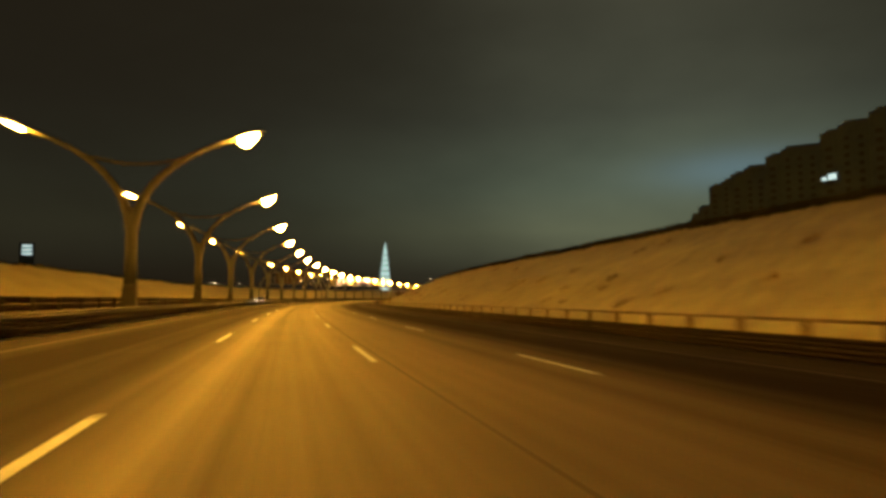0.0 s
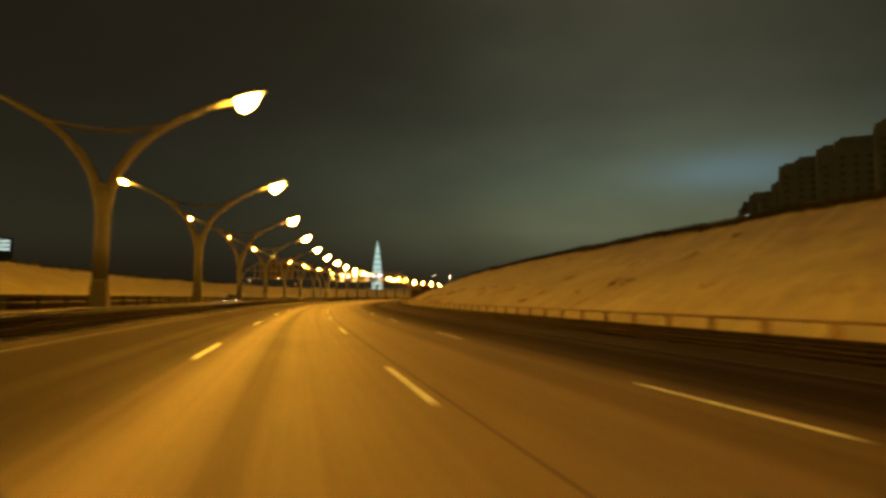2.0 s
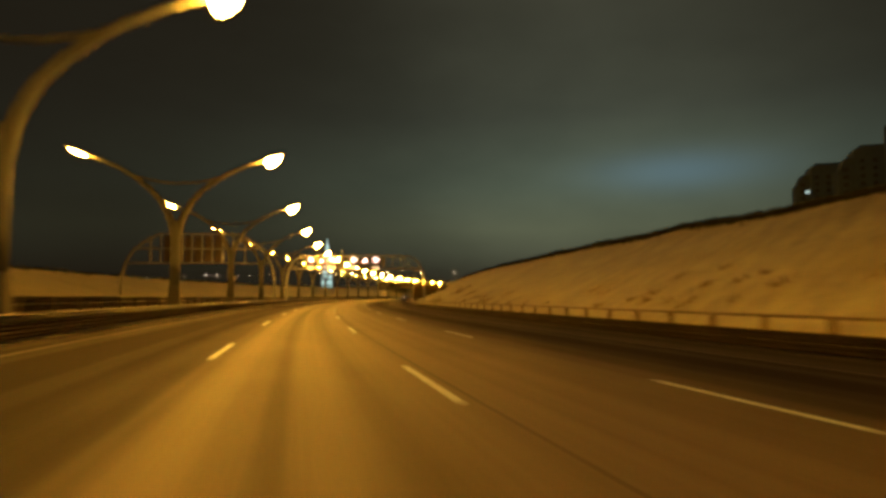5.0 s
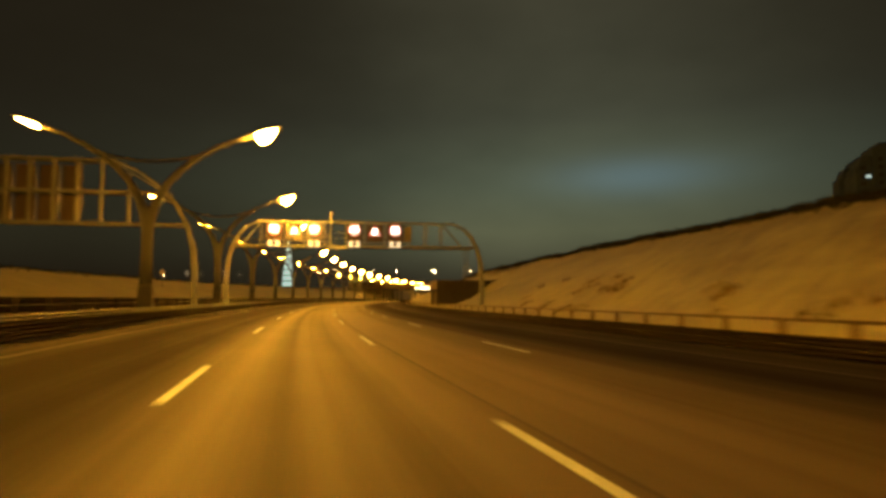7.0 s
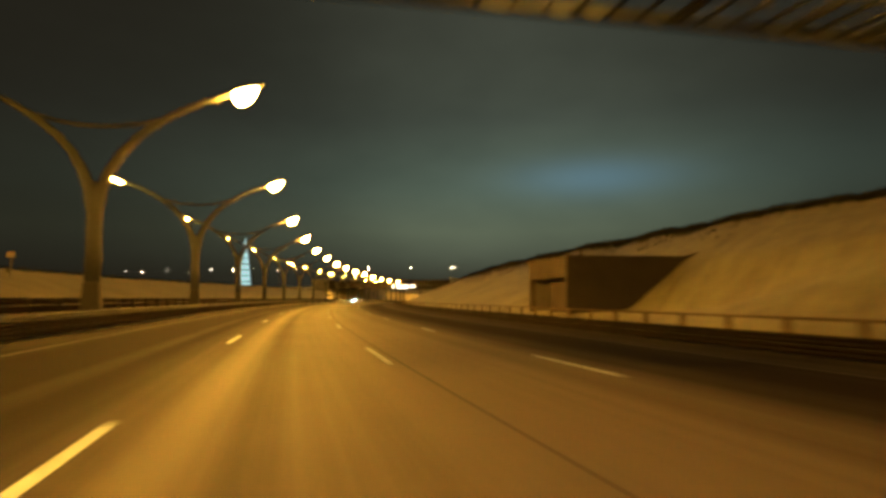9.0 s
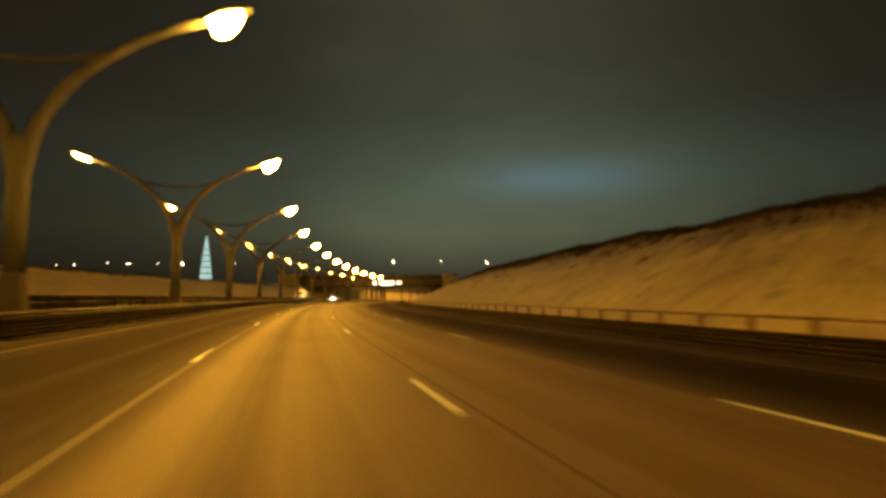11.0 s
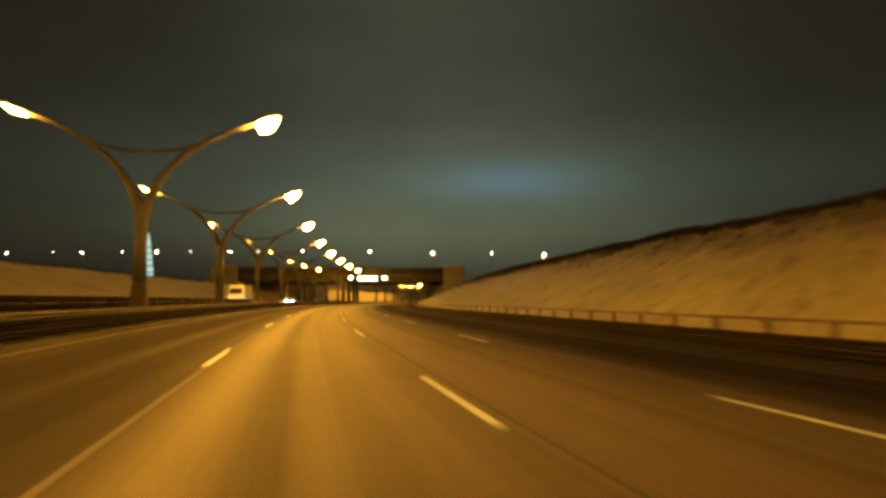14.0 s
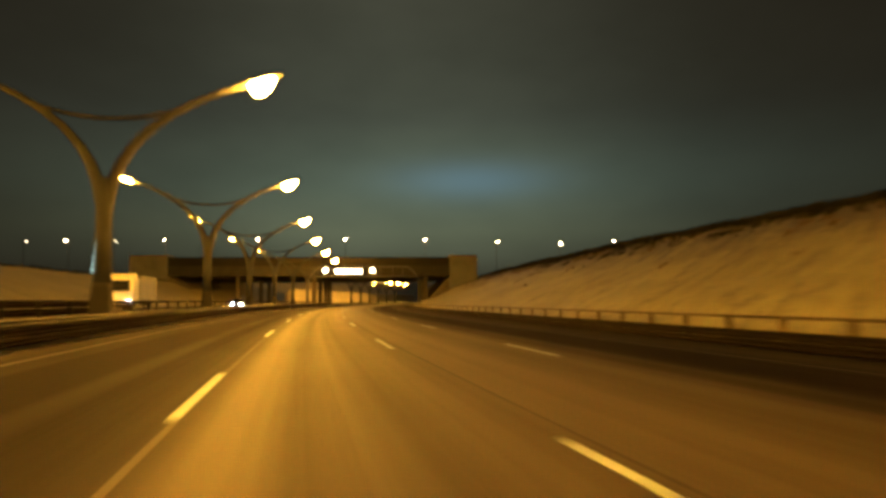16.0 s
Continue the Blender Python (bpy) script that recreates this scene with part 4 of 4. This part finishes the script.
def retaining_wall():
    """A long concrete wall past the bridge, on the outer side of the oncoming lanes; its near end slopes up."""
    w = thing("retaining_wall", Matrix(), "long pale concrete retaining wall past the bridge", "wall")
    steps = [(672, 3.2), (674, 4.8), (678, 5.5), (684, 5.8)] + [(s, 5.8) for s in range(696, 949, 12)]
    for (s0, h0), (s1, h1) in zip(steps, steps[1:]):
        bm = bmesh.new()
        a = [[bm.verts.new(at(s, lat, z)) for lat, z in ((-27.1, -0.3), (-27.1, h), (-27.7, h), (-27.7, -0.3))] for s, h in ((s0 + 0.03, h0), (s1 - 0.03, h1))]
        bm.faces.new(a[0])
        bm.faces.new(a[1][::-1])
        for k in range(4):
            bm.faces.new((a[0][k], a[1][k], a[1][(k + 1) % 4], a[0][(k + 1) % 4]))
        bmesh.ops.recalc_face_normals(bm, faces=list(bm.faces))
        part("panel", bm, PALE_CONCRETE, w)
    return w


retaining_wall()


def bridge_lamp(foot, glow=None):
    lamp = thing("street_lamp", Matrix(), "slim street lamp lit warm white on the crossing road", "street lamp", "street lamps on the crossing road")
    bm = bmesh.new()
    tube(bm, [(0, 0, foot), (0, 0, 5), (0, 0, 10.4)], [0.12, 0.09, 0.06], 8)
    tube(bm, [(0, 0, 10.3), (0, -0.8, 10.8), (0, -1.5, 10.9)], [0.06, 0.05, 0.04], 6)
    part("pole", bm, GRIMY, lamp)
    bm = bmesh.new()
    box(bm, -0.2, 0.2, -2.2, -1.4, 10.86, 11.0, 0.03)
    head = part("lamp_head", bm, GRIMY, lamp)
    bm = bmesh.new()
    tube(bm, [(0, -1.8, 10.66), (0, -1.8, 10.72), (0, -1.8, 10.86)], [0.16, 0.27, 0.30], 12)
    part("lens", bm, glow or FAR_LENS, head, "glowing lens")
    return lamp


bl = bridge_lamp(0.0)
tall = bridge_lamp(-4.5)
far_side = bridge_lamp(-4.5, FAINT_LENS)


def crossing(j):
    """The crossing road's line, lamp by lamp."""
    return 198.2 + 21.97 * j - 0.303 * j * j, 610.7 - 10.2 * j + 0.975 * j * j


placed = set()
for j in range(-12, 7):
    x, y = crossing(j)
    u, v = crossing(j + 0.24)
    near = j in (-2, -1, 0)
    spots = [(bl if near else tall, pose(x, y, 9.2 if near else 8.95 if j < 3 else 10.2, 0, 0, -28))]
    if j < -2:
        spots.append((far_side, pose(u + 9, v + 19, 10.9, 0, 0, 152)))
    for source, m in spots:
        if source in placed:
            copy_thing(source, m)
        else:
            source.matrix_basis = m
            placed.add(source)


# ---- far tower ----
def needle_tower():
    t = thing("skyscraper", pose(701, 4765, 0, 0, 0, 12), "very tall tapering glass skyscraper lit pale green in the distance", "skyscraper")
    levels = [(0, 34), (60, 37), (120, 36), (190, 31), (260, 23), (320, 14.5), (370, 6.5), (404, 0.8)]
    bm = bmesh.new()
    rings = []
    for z, r in levels:
        turn = z / 404 * 1.1
        rings.append([bm.verts.new((r * math.cos(a + turn), r * math.sin(a + turn), z)) for a in np.linspace(0, 2 * math.pi, 10, endpoint=False)])
    for a, b in zip(rings, rings[1:]):
        for k in range(10):
            bm.faces.new((a[k], a[(k + 1) % 10], b[(k + 1) % 10], b[k]))
    bm.faces.new(rings[-1])
    part("shaft", bm, TOWER_GLASS, t, "glowing pale green glass")
    for z0 in (40, 78, 116, 154, 192, 230, 268, 306):
        r = float(np.interp(z0, [q[0] for q in levels], [q[1] for q in levels]))
        bm = bmesh.new()
        tube(bm, [(0, 0, z0), (0, 0, z0 + 9)], [r + 1.5, r + 1.0], 10)
        part("dark_floor", bm, TOWER_SKIN, t, "dark plant floor")
    return t


needle_tower()


# ---- apartment blocks ----
DIM_GLASS = material("unlit_window_glass", (0.15, 0.155, 0.15), 0.4, vary=0.2, scale=0.3, fine=2, bump=0)


def facing_turn(x, y):
    """The blocks stand square to the sight line from the road."""
    return -math.degrees(math.atan2(x - 2, y - 40))


def apartment_block(x, y, top, wide, deep, tint, drop):
    base = 6.5
    high = top - base
    b = thing("apartment_block", pose(x, y, base, 0, 0, facing_turn(x, y)), "dark high-rise apartment block behind the bank with " + tint, "apartment building", "apartment blocks behind the bank")
    bay = 5.6
    bm = bmesh.new()
    box(bm, bay, wide, 0, deep, 0, high, 0.3)
    part("wall", bm, BRICK, b)
    bm = bmesh.new()
    box(bm, 0, bay + 0.4, 1.2, deep - 1, 0, high - drop, 0.3)
    vs = box(bm, 0.9, bay + 0.3, 1.6, deep - 1.6, high - drop - 0.2, high - drop * 0.45)
    for v in vs:
        if v.co.z > high - drop * 0.7 and v.co.x < 2:
            v.co.x += 1.6
    part("side_bay", bm, BRICK, b, "lower side bay")
    bm = bmesh.new()
    vs = box(bm, bay + 1.2, wide - 1.0, 0.8, deep - 1, high - 0.2, high + 1.3)
    for v in vs:
        if v.co.z > high + 1:
            v.co.x += 0.9 if v.co.x < wide / 2 else -0.9
    part("roof", bm, BRICK, b)
    floors = int(high / 2.9)
    bm = bmesh.new()
    for k in range(int((wide - bay) / 4.2)):
        xx = bay + 2.4 + 4.2 * k
        for f in range(floors - 1):
            z = 1.4 + 2.9 * f
            box(bm, xx - 0.75, xx + 0.75, -0.05, 0.02, z, z + 1.4)
    for f in range(floors - 2):
        box(bm, 1.6, 3.6, 1.15, 1.22, 1.4 + 2.9 * f, 2.8 + 2.9 * f)
    tagged(part("window", bm, DIM_GLASS, b, "dark unlit windows"), kind="stuff")
    for k in range(int((wide - bay) / 8.4)):
        xx = bay + 4.4 + 8.4 * k
        for f in range(1, floors - 1):
            bm = bmesh.new()
            z = 2.9 * f
            box(bm, xx - 1.5, xx + 1.5, -1.2, 0.0, z, z + 1.1)
            part("balcony", bm, BRICK, b, "solid balcony front")
    return b


for x, y, top, wide, tint in ((172.9, 165.0, 58.6, 30, "stacked balconies"), (178.6, 190.4, 58.2, 26, "two lit windows"), (184.6, 224.6, 57.6, 26, "unlit windows"),
                              (192.2, 256.2, 56.6, 24, "unlit windows"), (205.2, 290.0, 57.2, 24, "unlit windows")):
    apartment_block(x, y, top + 1.8, wide, 14, tint, 2.0)
for x, y, top in ((229, 331, 57), (242.5, 363.5, 57), (259, 377, 58), (274.6, 394.5, 60.5)):
    apartment_block(x, y, top, 22, 13, "a stepped roofline", 7.5)


def lit_window(x, y, z, wide, high, mat, label):
    w = thing("lit_window", pose(x, y, z, 0, 0, facing_turn(x, y)), label, "window")
    bm = bmesh.new()
    box(bm, -wide / 2, wide / 2, -0.05, 0.0, 0, high)
    part("pane", bm, mat, w)
    bm = bmesh.new()
    for a, c, d, e in ((-wide / 2 - 0.1, wide / 2 + 0.1, -0.12, 0.0), (-wide / 2 - 0.1, wide / 2 + 0.1, high, high + 0.12), (-0.06, 0.06, 0, high)):
        box(bm, a, c, -0.1, 0.0, d, e)
    part("window_frame", bm, GRIMY, w)
    return w


lit_window(181.6, 188.6, 41.6, 2.4, 2.0, COLD_LIGHT, "brightly lit cold white window in a dark block")
lit_window(180.0, 190.4, 41.4, 1.4, 1.2, COLD_LIGHT, "small lit window in a dark block")
lit_window(246.5, 361.8, 45.6, 1.7, 0.8, COLD_LIGHT, "low wide lit window in a dark block")


# ---- shrubs along the crest ----
def crest_shrubs(name, lat0, spread, s0, s1, count, tall, seed):
    rng = random.Random(seed)
    verts, faces = [], []
    for _ in range(count):
        s, lat = rng.uniform(s0, s1), lat0 + rng.gauss(0, spread)
        base = at(s, lat, ground_height(s, lat) - 0.1)
        h = tall * rng.uniform(0.35, 1.0)
        for _b in range(5):
            a = rng.uniform(0, math.tau)
            lean = Vector((math.cos(a), math.sin(a), 0)) * h * rng.uniform(0.15, 0.6)
            w = Vector((-math.sin(a), math.cos(a), 0)) * rng.uniform(0.02, 0.05)
            mid = base + lean * 0.4 + Vector((0, 0, h * 0.55))
            tip = base + lean + Vector((0, 0, h * rng.uniform(0.75, 1.0)))
            i = len(verts)
            verts += [base - w, base + w, mid + w, mid - w, tip]
            faces += [(i, i + 1, i + 2, i + 3), (i + 3, i + 2, i + 4)]
    me = bpy.data.meshes.new(name)
    me.from_pydata(verts, [], faces)
    me.materials.append(SHRUB)
    return tagged(new(name, me), "dry brown grass and bare twigs along the bank's crest", "grass", kind="stuff")


crest_shrubs("crest_grass", 33.1, 0.55, -20, 640, 24000, 0.74, 3)
crest_shrubs("tall_crest_grass", 32.6, 1.0, 300, 640, 5500, 0.5, 4)
crest_shrubs("bank_grass", 30.5, 1.6, 290, 640, 1500, 0.4, 5)


def bank_tufts(name, lat0, lat1, s0, s1, count, bias, seed, mat=TUFT):
    """Drooping clumps of dead grass that poke out of the snow, each one drawn out down the slope."""
    rng = random.Random(seed)
    verts, faces = [], []
    for _ in range(count):
        s, lat = rng.uniform(s0, s1), lat0 + (lat1 - lat0) * rng.random() ** bias
        long, broad = rng.uniform(0.35, 1.1), rng.uniform(0.2, 0.45)
        for _b in range(int(60 * long)):
            u, v = rng.gauss(0, 0.5) * long, rng.gauss(0, 0.6) * broad
            p, q = s + u * 0.45 - v * 0.85, lat + u * 0.85 + v * 0.45
            foot = at(p, q, ground_height(p, q) - 0.05)
            h = rng.uniform(0.08, 0.34)
            a = rng.uniform(0, math.tau)
            w = Vector((math.cos(a), math.sin(a), 0)) * rng.uniform(0.02, 0.05)
            tip = foot + at(p, q - 1, 0) * h * 0.6 - at(p, q, 0) * h * 0.6 + Vector((rng.uniform(-0.1, 0.1), rng.uniform(-0.1, 0.1), h))
            i = len(verts)
            verts += [foot - w, foot + w, tip]
            faces.append((i, i + 1, i + 2))
    me = bpy.data.meshes.new(name)
    me.from_pydata(verts, [], faces)
    me.materials.append(mat)
    return tagged(new(name, me), "clumps of dead brown grass poking through the bank's snow", "grass", kind="stuff")


bank_tufts("near_bank_tufts", 17.0, 31.0, -10, 130, 45, 1.3, 11)
bank_tufts("foot_bank_tufts", 16.3, 22.0, 130, 258, 70, 1.9, 13)
bank_tufts("far_bank_tufts", 18.0, 34.0, 338, 620, 150, 0.4, 12)
bank_tufts("crest_bank_tufts", 27.5, 33.0, 300, 560, 300, 0.5, 14, SHRUB)
crest_shrubs("left_bank_grass", -42.0, 1.0, 0, 640, 3500, 0.8, 7)


# ---- vehicles on the oncoming carriageway ----
VAN_WHITE = material("white_vehicle_paint", (0.7, 0.68, 0.64), 0.35, vary=0.08, scale=0.6, fine=5, bump=0.0)
CAR_DARK = material("dark_vehicle_paint", (0.05, 0.05, 0.055), 0.3, vary=0.15, scale=0.6, fine=5, bump=0.0)
RUBBER = material("tyre_rubber", (0.02, 0.02, 0.02), 0.85, vary=0.3, scale=4, fine=30, bump=0.1)
HEADLIGHT = material("headlight_glow", (0.9, 0.9, 0.9), 0.3, emit=(0.85, 0.93, 1.0), power=60)
XENON = material("blue_white_headlight_glow", (0.9, 0.9, 0.9), 0.3, emit=(0.55, 0.76, 1.0), power=260)


def wheels(parent, xs, ys, r, wide):
    for y in ys:
        for x in xs:
            bm = bmesh.new()
            side = 1 if x > 0 else -1
            tube(bm, [(x - side * wide, y, r), (x - side * wide * 0.9, y, r), (x - side * 0.03, y, r), (x, y, r)], [r * 0.9, r, r, r * 0.88], 16)
            tyre = part("wheel", bm, RUBBER, parent)
            bm = bmesh.new()
            tube(bm, [(x - side * 0.02, y, r), (x + side * 0.015, y, r)], [r * 0.58, r * 0.5], 12)
            part("rim", bm, GALV, tyre)


def truck(m):
    """Front faces +y."""
    t = thing("truck", m, "box truck with white cab and lit headlights on oncoming lanes", "truck")
    bm = bmesh.new()
    box(bm, -1.2, 1.2, -5.8, -0.3, 1.0, 3.2, 0.05)
    part("cargo_box", bm, GALV, t, "grey cargo box")
    bm = bmesh.new()
    vs = box(bm, -1.2, 1.2, 0.0, 2.1, 0.75, 3.0)
    for v in vs:
        if v.co.z > 2 and v.co.y > 1:
            v.co.y -= 0.35
    bmesh.ops.bevel(bm, geom=list(bm.edges), offset=0.08, segments=2, affect="EDGES")
    box(bm, -1.1, 1.1, 0.1, 1.3, 3.0, 3.3, 0.1)
    part("cab", bm, VAN_WHITE, t, "white driver's cab")
    bm = bmesh.new()
    w = [bm.verts.new(c) for c in ((-1.02, 2.02, 1.85), (1.02, 2.02, 1.85), (0.98, 1.85, 2.75), (-0.98, 1.85, 2.75))]
    bm.faces.new(w)
    r = bmesh.ops.extrude_face_region(bm, geom=list(bm.faces))
    for v in r["geom"]:
        if isinstance(v, bmesh.types.BMVert):
            v.co.y += 0.03
    part("windscreen", bm, GLASS_DARK, t, "dark windscreen")
    for x in (-0.92, 0.92):
        bm = bmesh.new()
        box(bm, x - 0.17, x + 0.17, 2.08, 2.14, 0.85, 1.05, 0.02)
        part("headlight", bm, HEADLIGHT, t, "glowing headlight")
    bm = bmesh.new()
    box(bm, -1.2, 1.2, 2.0, 2.16, 0.45, 0.78, 0.04)
    part("bumper", bm, GRIMY, t)
    bm = bmesh.new()
    box(bm, -0.45, 0.45, -5.6, 2.0, 0.6, 1.0)
    part("chassis", bm, BLACK, t)
    wheels(t, (-1.18, 1.18), (1.1, -4.0), 0.48, 0.3)
    return t


def car(m, paint, label, lamp):
    """Front faces +y."""
    c = thing("car", m, label, "car", "cars on the oncoming lanes")
    bm = bmesh.new()
    side = [(-2.2, 0.35), (2.1, 0.35), (2.25, 0.6), (2.15, 0.82), (1.1, 0.95), (0.3, 1.42), (-1.1, 1.46), (-1.9, 1.05), (-2.25, 0.98), (-2.3, 0.5)]
    rows = []
    for x, shrink in ((-0.88, 0.94), (-0.8, 1.0), (0.8, 1.0), (0.88, 0.94)):
        rows.append([bm.verts.new((x * (0.84 if z > 1.2 else 1.0), y * shrink, 0.35 + (z - 0.35) * (shrink if z < 1.2 else 0.985))) for y, z in side])
    n = len(side)
    for a, b in zip(rows, rows[1:]):
        for k in range(n):
            bm.faces.new((a[k], a[(k + 1) % n], b[(k + 1) % n], b[k]))
    bm.faces.new(rows[0])
    bm.faces.new(rows[-1])
    part("body", bm, paint, c)
    bm = bmesh.new()
    bm.faces.new([bm.verts.new(q) for q in ((-0.68, 1.06, 1.0), (0.68, 1.06, 1.0), (0.6, 0.38, 1.40), (-0.6, 0.38, 1.40))])
    r = bmesh.ops.extrude_face_region(bm, geom=list(bm.faces))
    for v in r["geom"]:
        if isinstance(v, bmesh.types.BMVert):
            v.co += Vector((0, 0.02, 0.03))
    part("windscreen", bm, GLASS_DARK, c, "dark windscreen")
    for x in (-0.62, 0.62):
        bm = bmesh.new()
        box(bm, x - 0.16, x + 0.16, 2.12, 2.24, 0.62, 0.76, 0.02)
        part("headlight", bm, lamp, c, "glowing headlight")
    wheels(c, (-0.88, 0.88), (1.35, -1.4), 0.32, 0.2)
    return c


def oncoming(s, lat):
    return stand(s, lat, surface(lat) + 0.005, 180)


truck(oncoming(508, -16.6))
car(oncoming(546, -13.0), CAR_DARK, "dark car with dazzling blue-white headlights on the oncoming lanes", XENON)
car(oncoming(160, -13.0), CAR_DARK, "dark saloon car with lit headlights on the oncoming lanes", HEADLIGHT)


# ---- far lit high-rise and a marker post on the other bank ----
def far_high_rise():
    b = thing("high_rise", pose(-568, 1679, 5, 0, 0, 18), "distant dark high-rise with three lit storeys near its top", "apartment building")
    bm = bmesh.new()
    box(bm, -15, 15, 0, 16, 0, 122)
    part("wall", bm, BRICK, b)
    for k in range(3):
        bm = bmesh.new()
        box(bm, -9.5, 9.5, -0.3, 0.0, 96 + k * 8.5, 100 + k * 8.5)
        part("lit_storey", bm, COLD_LIGHT, b, "lit row of windows")
    return b


far_high_rise()


def marker_post():
    p = at(338, -36, ground_height(338, -36) - 0.2)
    b = thing("sign_post", pose(p.x, p.y, p.z, 0, 0, -20), "small pale sign on a post on the snow bank", "sign")
    bm = bmesh.new()
    tube(bm, [(0, 0, 0), (0, 0, 3.7)], [0.09, 0.09], 8)
    part("post", bm, GALV, b)
    bm = bmesh.new()
    box(bm, -0.5, 0.5, -0.12, -0.09, 3.0, 3.7, 0.01)
    part("plate", bm, PALE_CONCRETE, b)
    return b


marker_post()
